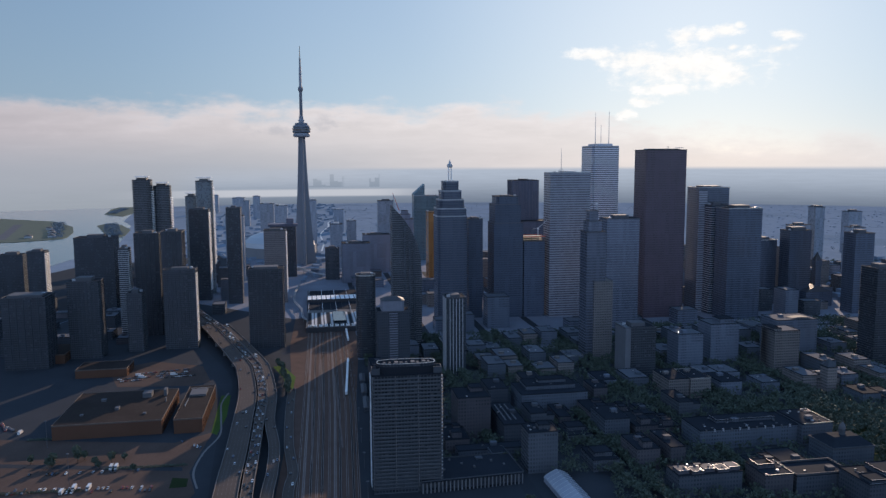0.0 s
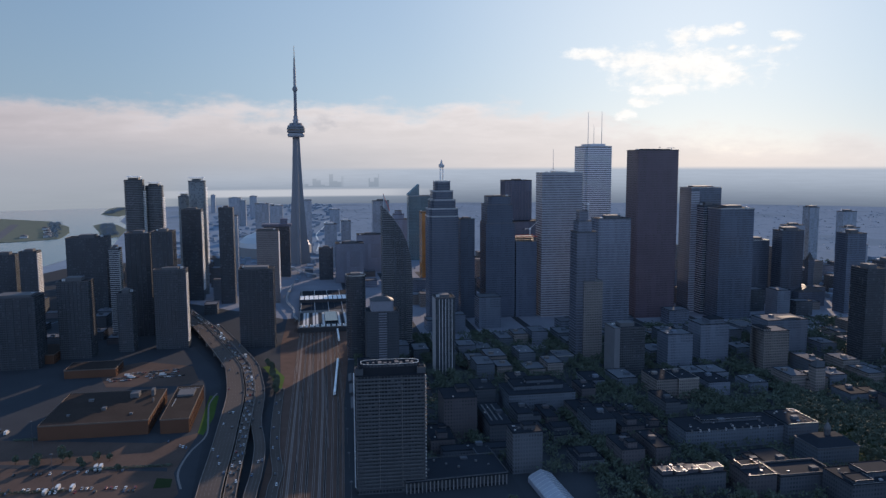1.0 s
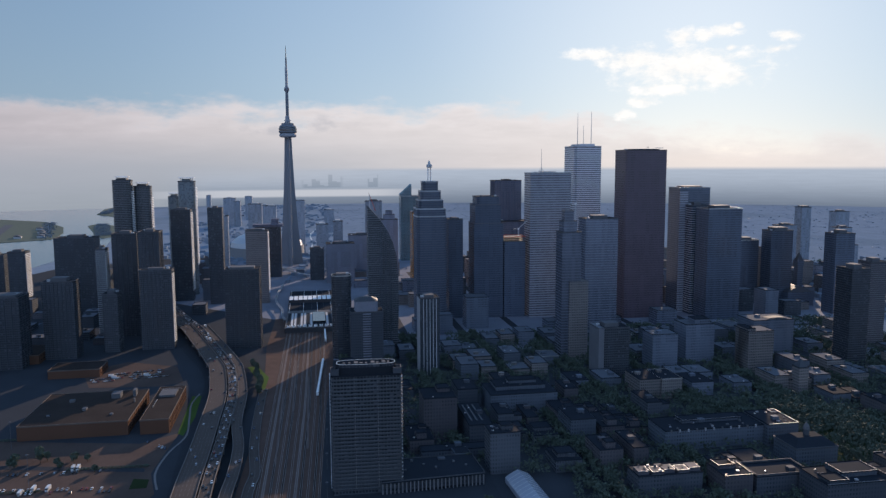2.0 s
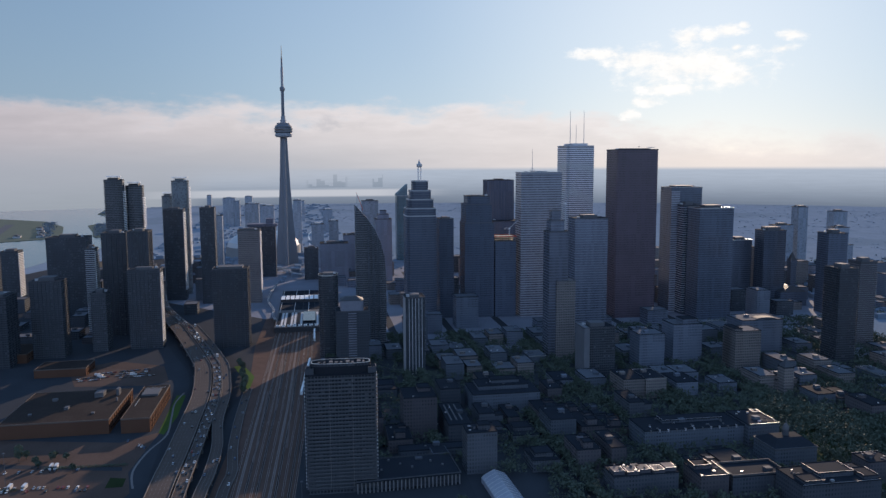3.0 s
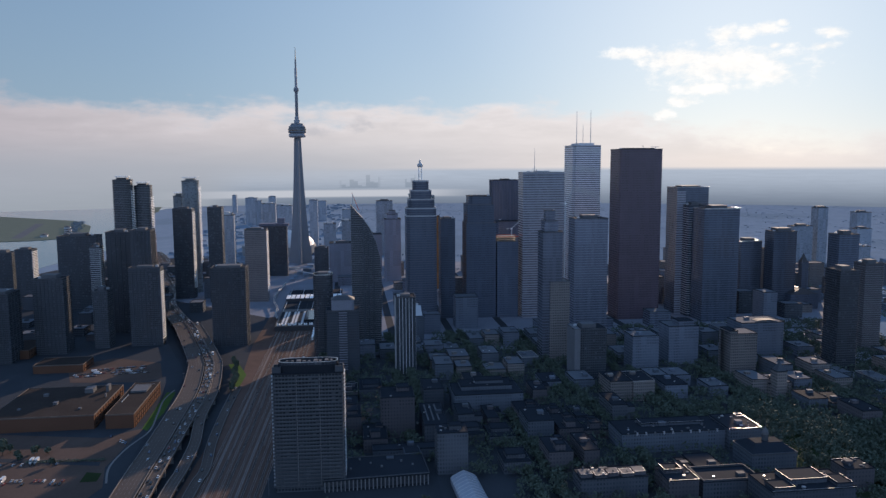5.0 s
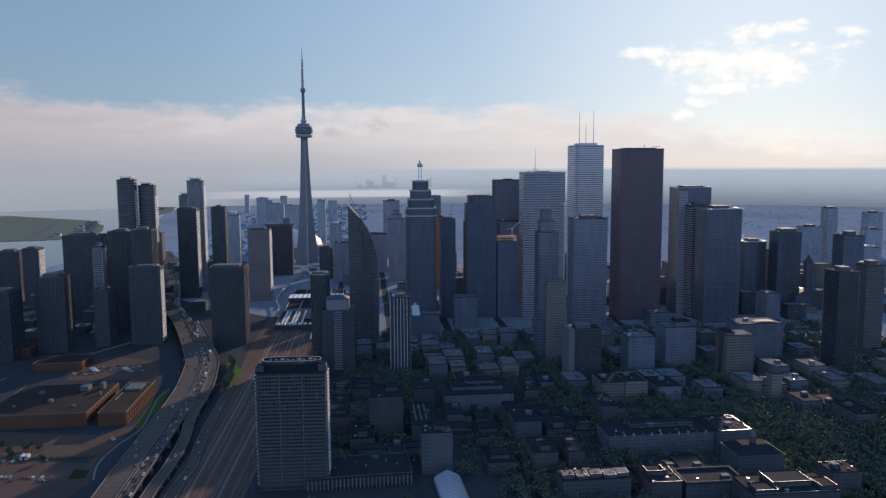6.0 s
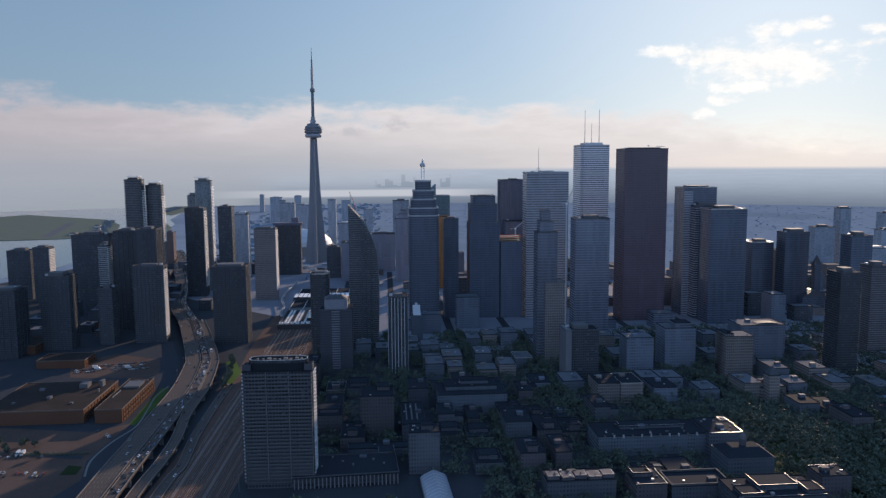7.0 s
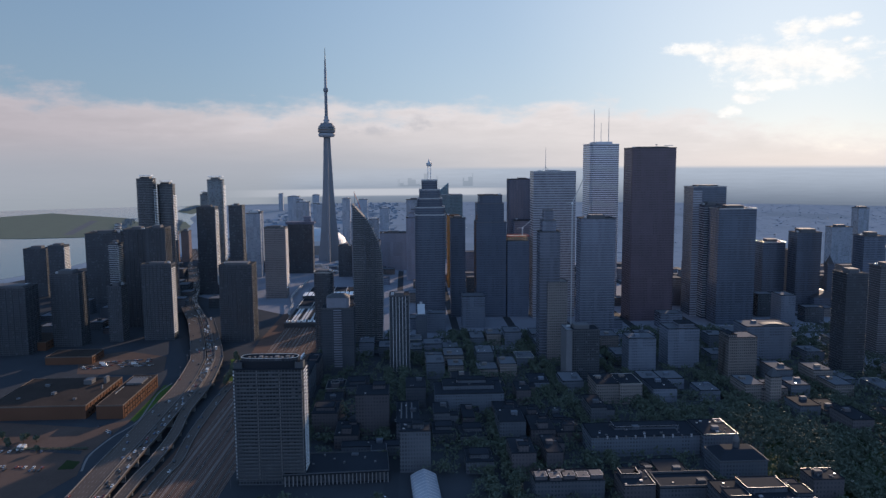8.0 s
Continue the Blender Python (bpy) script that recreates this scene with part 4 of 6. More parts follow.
def warehouse(cx, cy, d, w, h, label, pilasters, turn=17.5):
    ob = empty("warehouse", cx, cy, 0, turn)
    tagged(ob, label, "warehouse")
    TAKEN.append((cx, cy, max(d, w) * 0.6))
    wall = part("wall", block(-d / 2, d / 2, -w / 2, w / 2, 0, h), BRICK, ob)
    part("roof", block(-d / 2 + 0.4, d / 2 - 0.4, -w / 2 + 0.4, w / 2 - 0.4, h, h + 0.3), FELT, ob)
    part("parapet", ring_of(rect(d, w), h - 0.5, h + 0.8, 0.2, 0.4), FELTEDGE, ob)
    me = mesh_of("pilaster", block(-0.5, 0.5, 0, 0.45, 0, h - 0.6), BRICK)
    me2 = mesh_of("window", block(-2.0, 2.0, 0, 0.12, 0, 1.3), GLASS)
    for i in range(pilasters):
        x = -d / 2 + (i + 0.5) * d / pilasters
        shared("pilaster", me, wall, pose(x, w / 2, 0))
        for z in (3.2, 8.4):
            shared("window", me2, wall, pose(x + d / pilasters / 2 if i < pilasters - 1 else x - d / pilasters / 2, w / 2, z))
    return ob


ob = warehouse(1180, 175, 104, 100, 14, "large flat-roofed brown brick warehouse with a sunlit end wall", 12)
rnd = random.Random(8)
for x, y, a, c, z in ((-30, 22, 12, 9, 5), (-32, 40, 9, 3, 7), (-8, 44, 3, 1.2, 4), (10, 0, 6, 4, 2.5), (-20, -20, 4, 5, 2.5), (30, 30, 3, 3, 1.6), (25, -30, 3, 3, 1.6)):
    part("roof_unit", block(x - a / 2, x + a / 2, y - c / 2, y + c / 2, 14.2, 14.2 + z), UNITGREY, ob)
ob = warehouse(1156, 246, 112, 27, 14, "long brown brick warehouse with evening sun on its wall", 14)
part("roof_unit", block(-40, -18, -9, 8, 14.2, 16.2), UNITGREY, ob)
part("roof_rail", block(-45, -44.6, -11, 11, 15.2, 15.6), METAL, ob)
part("skylight_bar", block(-10, 16, -9, -8.5, 14.3, 15.0), METAL, ob)
ob = warehouse(1020, 62, 40, 60, 10, "low brown brick workshop with a lit gable", 5)
warehouse(965, -60, 60, 70, 12, "dark flat-roofed depot by the lake road", 6)
sheet("lot", "sunlit grey-brown car park with worn markings", [(1205, 286), (1257, 297), (1300, 307), (1338, 330), (1460, 330), (1480, 90), (1250, 60), (1245, 150), (1236, 262)], 0.16, LOT, "car park")
sheet("lot", "car park beside the expressway curve", [(1040, 210), (1060, 190), (1075, 110), (1010, 60), (960, 95), (975, 170)], 0.16, LOT, "car park")
sheet("lawn", "strip of bright green grass along the warehouse wall", [(1207, 285), (1212, 293), (1160, 281), (1090, 256), (1092, 246), (1140, 262)], 0.24, GRASS, "lawn")
sheet("lawn", "grass verge under the expressway", [(1075, 318), (1100, 330), (1010, 306), (960, 272), (968, 262), (1015, 292)], 0.24, GRASS, "lawn")


# ---- railway ----
def rail_v(u):
    return 25 + 0.00001 * (u - 1000) ** 2


SLEEPERS = surface("oily_sleepers", (0.092, 0.062, 0.052), 0.9, grain=1.4, stain=0.08, vary=0.8, spec=0.02)
corridor = [grid(u, v) for u, v in ((700, -10), (900, -14), (1100, -6), (1300, -8), (1600, -20), (1600, 52), (1300, 56), (1100, 70), (900, 84), (700, 84))]
sheet("rail_bed", "reddish brown ballast of a wide railway corridor", corridor, 0.2, BALLAST, "railway", 0.15)
PALEBED = surface("fresh_ballast", (0.150, 0.118, 0.105), 0.9, grain=1.2, stain=0.06, vary=0.7, bump=0.3, spec=0.02)
OILBED = surface("oil_darkened_ballast", (0.042, 0.034, 0.033), 0.9, grain=1.2, stain=0.06, vary=0.7, bump=0.3, spec=0.02)
for i in range(2, 13):
    ob = empty("railway_track", 0, 0, 0, 17)
    tagged(ob, "straight railway track of two steel rails on ballast", "track", "railway tracks")
    v = -4 + i * 5.6 + (0.8 if i % 3 else 0)
    for s in (-0.72, 0.72):
        part("rail", prism([(720, v + s - 0.14 + 6), (1180, v + s - 0.14), (1560, v * 0.8 + s - 3), (1560, v * 0.8 + s - 2.72), (1180, v + s + 0.14), (720, v + s + 0.14 + 6)], 0.2, 0.42), RAIL, ob)
    bed = (SLEEPERS, OILBED, SLEEPERS, PALEBED, OILBED)[i % 5]
    part("sleeper_bed", prism([(720, v - 1.3 + 6), (1180, v - 1.3), (1560, v * 0.8 - 4.2), (1560, v * 0.8 - 1.6), (1180, v + 1.3), (720, v + 1.3 + 6)], 0.2, 0.3), bed, ob)
for k, (u0, u1, v) in enumerate(((735, 930, 20), (742, 985, 37), (760, 905, 48), (870, 1040, 9), (980, 1190, 26), (1060, 1300, 42), (1120, 1330, 14))):
    x, y = grid((u0 + u1) / 2, v + 3)
    tagged(new("walkway", mesh_of("walkway", block(-(u1 - u0) / 2, (u1 - u0) / 2, -0.8, 0.8, 0, 0.28), PALEBED)), "pale gravel walkway between railway tracks", "walkway", "track walkways").matrix_basis = pose(x, y, 0.2, 0, 0, 17)


def rail_car(u, v, turn, length=24.0, group="commuter train"):
    x, y = grid(u, v)
    ob = empty("rail_car", x, y, 0.4, turn)
    tagged(ob, "white and grey double-deck commuter rail car on its track", "rail car", group)
    part("body", prism(cut(length, 3.0, 0.4), 0.9, 4.6, None, cut(length - 0.4, 2.4, 0.4)), WHITEPAINT, ob)
    part("window_strip", block(-length / 2 + 1, length / 2 - 1, -1.48, 1.48, 2.2, 2.9), GLASS, ob)
    for s in (-1, 1):
        part("bogie", block(s * length * 0.36 - 1.6, s * length * 0.36 + 1.6, -1.2, 1.2, 0, 0.95), DARKSTEEL, ob)
    return ob


for i in range(6):
    rail_car(1005 + i * 25.2, 63.5 - i * 1.5, 13.5)
for i in range(3):
    rail_car(820 + i * 25.2, 70, 17, group="waiting train")


def shed():
    x, y = 567, 240
    ob = empty("train_shed", x, y, 0, 17)
    tagged(ob, "wide train shed with white roof panels and a glazed atrium band", "station")
    TAKEN.append((x, y, 130))
    part("wall", block(-140, 200, -55, 48, 0, 7.5), DARKSTEEL, ob)
    deck = mesh_of("roof_panel", block(-4.2, 4.2, -10, 10, 0, 0.5), TAR)
    pale = mesh_of("roof_panel", block(-4.2, 4.2, -10, 10, 0, 0.6), PALE)
    for i in range(30):
        for j in range(5):
            if 9 <= i <= 13 or i > 21:
                continue
            shared("roof_panel", pale if i in (6, 7) and j > 1 else deck, ob, pose(-136 + i * 9, -44 + j * 20.4, 7.5))
    part("atrium", block(-48, -10, -54, 47, 8, 14), DARKSTEEL, ob, "raised dark atrium walls")
    strip = mesh_of("atrium_panel", block(-19.5, 19.5, -3.4, 3.4, 0, 0.5), WHITEPAINT)
    glassy = mesh_of("atrium_glazing", block(-19, 19, -0.9, 0.9, 0, 0.35), GLASS)
    for i in range(12):
        shared("atrium_panel", strip, ob, pose(-29, -50 + i * 8.5, 14))
        shared("atrium_glazing", glassy, ob, pose(-29, -45.8 + i * 8.5, 14))
    long = mesh_of("roof_panel", block(-52, 52, -1.5, 1.5, 0, 0.5), PALE)
    dark = mesh_of("roof_panel", block(-52, 52, -2.2, 2.2, 0, 0.4), TAR)
    for i in range(20):
        shared("roof_panel", long if i in (1, 2, 4, 5, 7, 12, 14, 15, 17, 18) else dark, ob, pose(136, -50 + i * 5.1, 7.6))
    part("glass_roof", block(90, 165, -12, 8, 8.2, 10.5), GLASS, ob, "dark glazed roof bay")
    for i in range(12):
        box = part("ventilator", block(190, 197, -52 + i * 8.4, -47 + i * 8.4, 8.1, 10.5), WHITEPAINT, ob)
        part("skylight", block(191.5, 195.5, -51 + i * 8.4, -48 + i * 8.4, 10.5, 10.7), GLASS, box)
    for i in range(5):
        part("ridge_beam", block(-140, 80, -52 + i * 24, -51.2 + i * 24, 8, 9.2), STEEL, ob)


shed()
def dome():
    ob = empty("stadium", -185, -133, 0, 0)
    tagged(ob, "white domed stadium roof behind the needle", "stadium")
    part("roof", turned([(100, 28), (96, 40), (80, 54), (52, 65), (20, 70), (2, 71)], 40), STEEL, ob)
    part("wall", turned([(104, 0), (104, 28)], 40), CONCRETE, ob)


dome()


# ---- elevated expressway ----
def smooth(ctrl, n):
    out = []
    for i in range(len(ctrl) - 1):
        p = [Vector(ctrl[max(0, min(len(ctrl) - 1, i + k))]) for k in (-1, 0, 1, 2)]
        for s in range(n):
            t = s / n
            out.append(0.5 * ((2 * p[1]) + (p[2] - p[0]) * t + (2 * p[0] - 5 * p[1] + 4 * p[2] - p[3]) * t * t + (3 * p[1] - p[0] - 3 * p[2] + p[3]) * t ** 3))
    return out + [Vector(ctrl[-1])]


def ribbon(line, lo, hi, z0, z1, bm=None):
    """A slab along a line, from lo to hi metres to its right."""
    bm = bm or bmesh.new()
    rows = []
    for i, p in enumerate(line):
        d = (line[min(i + 1, len(line) - 1)] - line[max(i - 1, 0)])
        s = Vector((d.y, -d.x, 0)).normalized()
        rows.append([bm.verts.new(p + s * o + Vector((0, 0, z))) for o, z in ((lo, z0), (hi, z0), (hi, z1), (lo, z1))])
    for a, c in zip(rows, rows[1:]):
        for i in range(4):
            bm.faces.new((a[i], a[(i + 1) % 4], c[(i + 1) % 4], c[i]))
    bm.faces.new(rows[0][::-1]), bm.faces.new(rows[-1])
    bmesh.ops.recalc_face_normals(bm, faces=bm.faces)
    return bm


WORNPAINT = surface("worn_road_paint", (0.188, 0.173, 0.167), 0.7, spec=0.02)


def expressway(name, label, ctrl, width, lanes, light=True):
    ob = empty(name, 0, 0, 0, 0)
    tagged(ob, label, "expressway")
    line = smooth(ctrl, 8)
    part("deck", ribbon(line, -width / 2, width / 2, -1.6, 0), ROADTOP, ob)
    for o in (-width / 2, width / 2 - 0.45):
        part("barrier", ribbon(line, o, o + 0.45, 0, 1.0), WORNPAINT, ob)
    bm = bmesh.new()
    for k in range(1, lanes):
        for i in range(1, len(line) - 1):
            d = (line[i + 1] - line[i - 1]).normalized()
            s = Vector((d.y, -d.x, 0))
            p = line[i] + s * (-width / 2 + 0.5 + k * (width - 1) / lanes)
            prism([(p.x + d.x * a + s.x * c, p.y + d.y * a + s.y * c) for a, c in ((-2.2, 0.1), (2.2, 0.1), (2.2, -0.1), (-2.2, -0.1))], p.z + 0.01, p.z + 0.04, bm)
    tagged(part("road_paint", bm, WORNPAINT, ob), kind="stuff")
    me = mesh_of("pier", block(-0.9, 0.9, -width * 0.38, width * 0.38, 0, 1), CONCRETE)
    for i in range(2, len(line) - 1, 4):
        d = line[i + 1] - line[i - 1]
        hgt = line[i].z - 1.6
        if hgt > 1.5:
            shared("pier", me, ob, Matrix.Translation((line[i].x, line[i].y, 0)) @ Matrix.Rotation(math.atan2(d.y, d.x), 4, "Z") @ Matrix.Diagonal((1, 1, hgt, 1)))
    return line


MAIN_LINE = [(-100, -480, 10), (60, -362, 10), (200, -285, 10), (433, -135, 10), (640, -20, 10), (791, 92, 10), (893, 162, 10), (991, 226, 10), (1030, 247, 10), (1115, 284, 10), (1202, 313, 10), (1275, 336.5, 9.5), (1331, 353.5, 9), (1400, 376, 8.3), (1500, 408, 7.5)]


def beside(ctrl, by, drop=()):
    """A line that runs by metres north of another."""
    out = []
    for i, p in enumerate(ctrl):
        a, c = Vector(ctrl[max(0, i - 1)]), Vector(ctrl[min(len(ctrl) - 1, i + 1)])
        d = (c - a).normalized()
        out.append((p[0] - d.y * by, p[1] + d.x * by, p[2] - (drop[i] if drop else 0)))
    return out


WEST = expressway("expressway", "elevated concrete expressway with pale barriers and few cars", beside(MAIN_LINE, 2), 19, 6)
EAST = expressway("expressway", "elevated expressway carriageway packed with cars", beside(MAIN_LINE, 18), 9.5, 3)
RAMP = expressway("slip_road", "curving slip road ramp beside the expressway", beside(MAIN_LINE[5:10], 28.5, (0, 0, 0, 0.3, 1)) + [(1188, 338, 8), (1251, 365, 7), (1307, 383, 6), (1346, 393, 5.6), (1420, 415, 5), (1500, 440, 4.5)], 10, 3)
LANE = expressway("slip_road", "narrow road at ground level beside the railway", [(1060, 318, 0.6), (1150, 345, 0.8), (1234, 373, 1), (1292, 396, 1), (1327, 404, 1), (1420, 430, 1), (1520, 456, 1)], 9, 2)
sheet("road", "dark asphalt lake road under the expressway", [(p.x, p.y) for p in smooth([(560, -95, 0), (880, 128, 0), (1030, 232, 0), (1200, 290, 0), (1360, 350, 0), (1560, 430, 0)], 5)] + [(p.x, p.y) for p in smooth([(1570, 480, 0), (1350, 400, 0), (1190, 338, 0), (1010, 300, 0), (840, 175, 0), (540, -60, 0)], 5)], 0.1, ASPHALT, "road")


# ---- pale footbridges by the station and the shining line beyond the needle ----
def bridge(label, ctrl, width, mat):
    ob = empty("footbridge", 0, 0, 0, 0)
    tagged(ob, label, "bridge", "station bridges")
    line = smooth(ctrl, 6)
    part("deck", ribbon(line, -width / 2, width / 2, -0.8, 0), mat, ob)
    for o in (-width / 2, width / 2 - 0.3):
        part("parapet", ribbon(line, o, o + 0.3, 0, 1.1), PALE, ob)
    for p in line[2::5]:
        part("pier", shift(turned([(0.5, 0), (0.5, p.z - 0.8)], 8), p.x, p.y), CONCRETE, ob)


bridge("pale footbridge curving over the rail yards", [(140, 20, 8), (162, 45, 8), (194, 75, 8), (223, 109, 8), (226, 149, 8), (234, 175, 8)], 5, PALE)
bridge("straight pale road bridge over the rail yards", [(145, 10, 10), (155, 50, 10), (155, 88, 10), (147, 140, 10)], 7, PALE)
bridge("curved pale viaduct beside the train shed", [(360, 102, 8), (410, 114, 8), (482, 132, 8), (560, 157, 8), (632, 193, 8), (684, 211, 8), (713, 226, 8)], 3.0, CONCRETE)
rail_path = smooth([(-276, -36, 0.6), (-502, -95, 0.6), (-763, -183, 0.6), (-943, -220, 0.6), (-1129, -256, 0.6), (-1340, -314, 0.6), (-1440, -300, 0.6)], 6)
tagged(new("rail_line", mesh_of("rail_line", ribbon(rail_path, -2.5, 2.5, -0.4, 0), METAL)), "shining rail line winding away beyond the needle", "railway")


path = smooth([(1082, 250, 0.27), (1120, 258, 0.27), (1165, 277, 0.27), (1212, 296, 0.27), (1256, 300, 0.27), (1298, 310, 0.27), (1330, 328, 0.27)], 6)
tagged(new("pavement", mesh_of("pavement", ribbon(path, -0.9, 0.9, -0.1, 0.0), WORNPAINT)), "pale concrete footpath along the grass verge", "footpath", kind="structure")


# ---- poles and planting by the yards ----
def lamp_pole(x, y, z, h, label="tall steel light mast with a ring of lamps"):
    ob = empty("light_mast", x, y, z, 17)
    tagged(ob, label, "lamp post", "light masts")
    part("pole", turned([(0.22, 0), (0.1, h)], 8), UNITGREY, ob)
    part("lamp_ring", turned([(0.3, h - 0.6), (1.3, h - 0.3), (1.0, h), (0.2, h + 0.3)], 10), UNITGREY, ob)


lamp_pole(1338, 222, 0.16, 28)
lamp_pole(1262, 150, 0.16, 26)
for i, p in enumerate(WEST[24:70:5]):
    lamp_pole(p.x - 0.2 + 3.4, p.y - 9.2, p.z, 11, "slim steel street lamp on the expressway")
for i in range(9):
    x, y = grid(930 + i * 60, 70 - i * 1.2)
    lamp_pole(x, y, 0.2, 14, "steel signal mast beside the railway tracks")


def hedge(x0, y0, x1, y1, seed):
    q = random.Random(seed)
    verts, faces = [], []
    n = int(math.hypot(x1 - x0, y1 - y0) * 14)
    for i in range(n):
        f = q.random()
        c = Vector((x0 + (x1 - x0) * f + q.uniform(-1.3, 1.3), y0 + (y1 - y0) * f + q.uniform(-1.3, 1.3), q.uniform(0.2, 2.2)))
        k = len(verts)
        verts += [c + 0.55 * Vector((q.uniform(-1, 1), q.uniform(-1, 1), q.uniform(-1, 1))).normalized() for j in range(4)]
        faces += [(k, k + 1, k + 2), (k, k + 2, k + 3), (k, k + 3, k + 1), (k + 1, k + 3, k + 2)]
    me = bpy.data.meshes.new("hedge")
    me.from_pydata([tuple(v) for v in verts], [], faces)
    me.materials.append(LEAF)
    tagged(new("hedge", me), "dark green hedge between parking rows", "hedge")


hedge(1303, 232, 1286, 298, 1)
hedge(1362, 168, 1345, 238, 2)
hedge(1248, 120, 1236, 160, 3)
sheet("lawn", "small grass corner beside the car park", [(1312, 298), (1332, 305), (1328, 318), (1312, 312)], 0.24, surface("dull_grass", (0.028, 0.04, 0.018), 0.9, grain=1.0, vary=0.6, spec=0.02), "lawn")
sheet("road", "worn asphalt access lane through the car park", [(1308, 60), (1316, 60), (1298, 300), (1290, 296)], 0.22, ASPHALT, "road")


# ---- streets north of the railway ----
STREET_V = (100, 190, 280, 370, 460, 560, 660, 760, 860)
STREET_U = (905, 1015, 1125, 1235, 1345, 1455)
for v in STREET_V:
    sheet("road", "dark asphalt street between city blocks", [grid(200, v - 6), grid(1600, v - 6), grid(1600, v + 6), grid(200, v + 6)], 0.12, ASPHALT, "road")
for u in STREET_U:
    sheet("road", "dark asphalt cross street between city blocks", [grid(u - 5, 92), grid(u + 5, 92), grid(u + 5, 900), grid(u - 5, 900)], 0.16, ASPHALT, "road")


# grass colour darkened to stand for shade under the park trees
PARKGRASS = surface("shade_darkened_lawn", (0.035, 0.05, 0.025), 0.9, grain=0.6, vary=0.6, spec=0.02)


# ---- low buildings ----
def free(x, y, r):
    return all((x - a) ** 2 + (y - c) ** 2 > (r + s) ** 2 for a, c, s in TAKEN)


LOWSKINS = ((BRICKWALL, "brown brick"), (GREYWALL, "grey stone"), (DARKWALL, "dark brick"), (LOWBEIGE, "beige concrete"), (CONDO, "grey glass"), (DARKCONDO, "dark glass"))


def low_building(x, y, w, d, h, skin, kind, rnd, turn=17.0, label="", wings=(), rim=TAR):
    ob = empty("low_building", x, y, 0, turn)
    size = "small" if h < 12 else "mid-rise" if h < 26 else "tall"
    tagged(ob, label or f"{size} flat-roofed {kind} building with a pale parapet", "building", "city block buildings")
    part("wall", block(-d / 2, d / 2, -w / 2, w / 2, 0, h), skin, ob)
    # farther roofs switch to the gravel paled for haze
    top = part("roof", block(-d / 2 + 0.5, d / 2 - 0.5, -w / 2 + 0.5, w / 2 - 0.5, h, h + 0.2), rnd.choice((GRAVEL, TAR, TAR, TAR)) if x > 1000 else HAZEGRAVEL, ob)
    part("parapet", ring_of(rect(d, w), h - 0.3, h + 0.7, 0.12, 0.2), rim, ob)
    if d > 11 and w > 11 and x > 700:
        a, c = rnd.uniform(-0.2, 0.2) * d, rnd.uniform(-0.25, 0.25) * w
        part("stair_head", block(a - 2.5, a + 2.5, c - 3, c + 3, h, h + 3.2), skin, top)
        for i in range(rnd.randint(1, 2) if x > 850 else 0):
            a, c = rnd.uniform(-0.38, 0.38) * d, rnd.uniform(-0.38, 0.38) * w
            part("roof_unit", block(a - 0.5, a + 0.5, c - 0.8, c + 0.8, h, h + 0.9), rnd.choice((UNITGREY, METAL)), top)
    for (wx, wy, wd, ww, wh) in wings:
        part("wing", block(wx - wd / 2, wx + wd / 2, wy - ww / 2, wy + ww / 2, 0, wh), skin, ob)
        part("roof", block(wx - wd / 2 + 0.3, wx + wd / 2 - 0.3, wy - ww / 2 + 0.3, wy + ww / 2 - 0.3, wh, wh + 0.2), TAR, ob)
        part("parapet", ring_of(rect(wd, ww, wx, wy), wh - 0.3, wh + 0.7, 0.12, 0.2), rim, ob)
    return ob


rnd = random.Random(21)
# buildings that stand out among the roofs
COPING = surface("bright_metal_coping", (0.40, 0.40, 0.42), 0.5, 0.6, bump=0.04)


def coping(ob, d, w, z, sides, x=0.0, y=0.0):
    """Thin bright metal caps on some sides of a flat roof: e away from the centre, n to the north, and so on."""
    for side in sides:
        a = d / 2 if side == "e" else -d / 2
        c = w / 2 if side == "n" else -w / 2
        if side in "ew":
            part("coping", block(x + a - 0.12, x + a + 0.12, y - w / 2, y + w / 2, z, z + 0.15), COPING, ob)
        else:
            part("coping", block(x - d / 2 + 0.25, x + d / 2 - 0.25, y + c - 0.12, y + c + 0.12, z, z + 0.15), COPING, ob)


def claim(x, y, d, w, turn=17.0):
    """Keeps the ground under a long block free of trees and houses."""
    n = max(1, round(max(d, w) / min(d, w)))
    for k in range(n):
        f = ((k + 0.5) / n - 0.5) * max(d, w)
        a = radians(turn) + (0 if d > w else math.pi / 2)
        TAKEN.append((x + f * math.cos(a), y + f * math.sin(a), min(d, w) * 0.55 + 2))


def old_block(u, v, d, w, h, skin, kind, label, wings=()):
    x, y = grid(u, v)
    ob = low_building(x, y, w, d, h, skin, kind, rnd, label=label, wings=wings)
    claim(x, y, d, w)
    return ob


def clutter(ob, d, w, z, n, x=0.0, y=0.0):
    """Vents, hatches and pipes scattered over a flat roof."""
    for i in range(n):
        a, c = x + rnd.uniform(-0.45, 0.45) * d, y + rnd.uniform(-0.45, 0.45) * w
        s, t = rnd.uniform(0.3, 1.1), rnd.uniform(0.3, 1.3)
        part("roof_unit", block(a - s, a + s, c - t, c + t, z, z + rnd.uniform(0.4, 1.4)), rnd.choice((COPING, UNITGREY, UNITGREY)), ob)


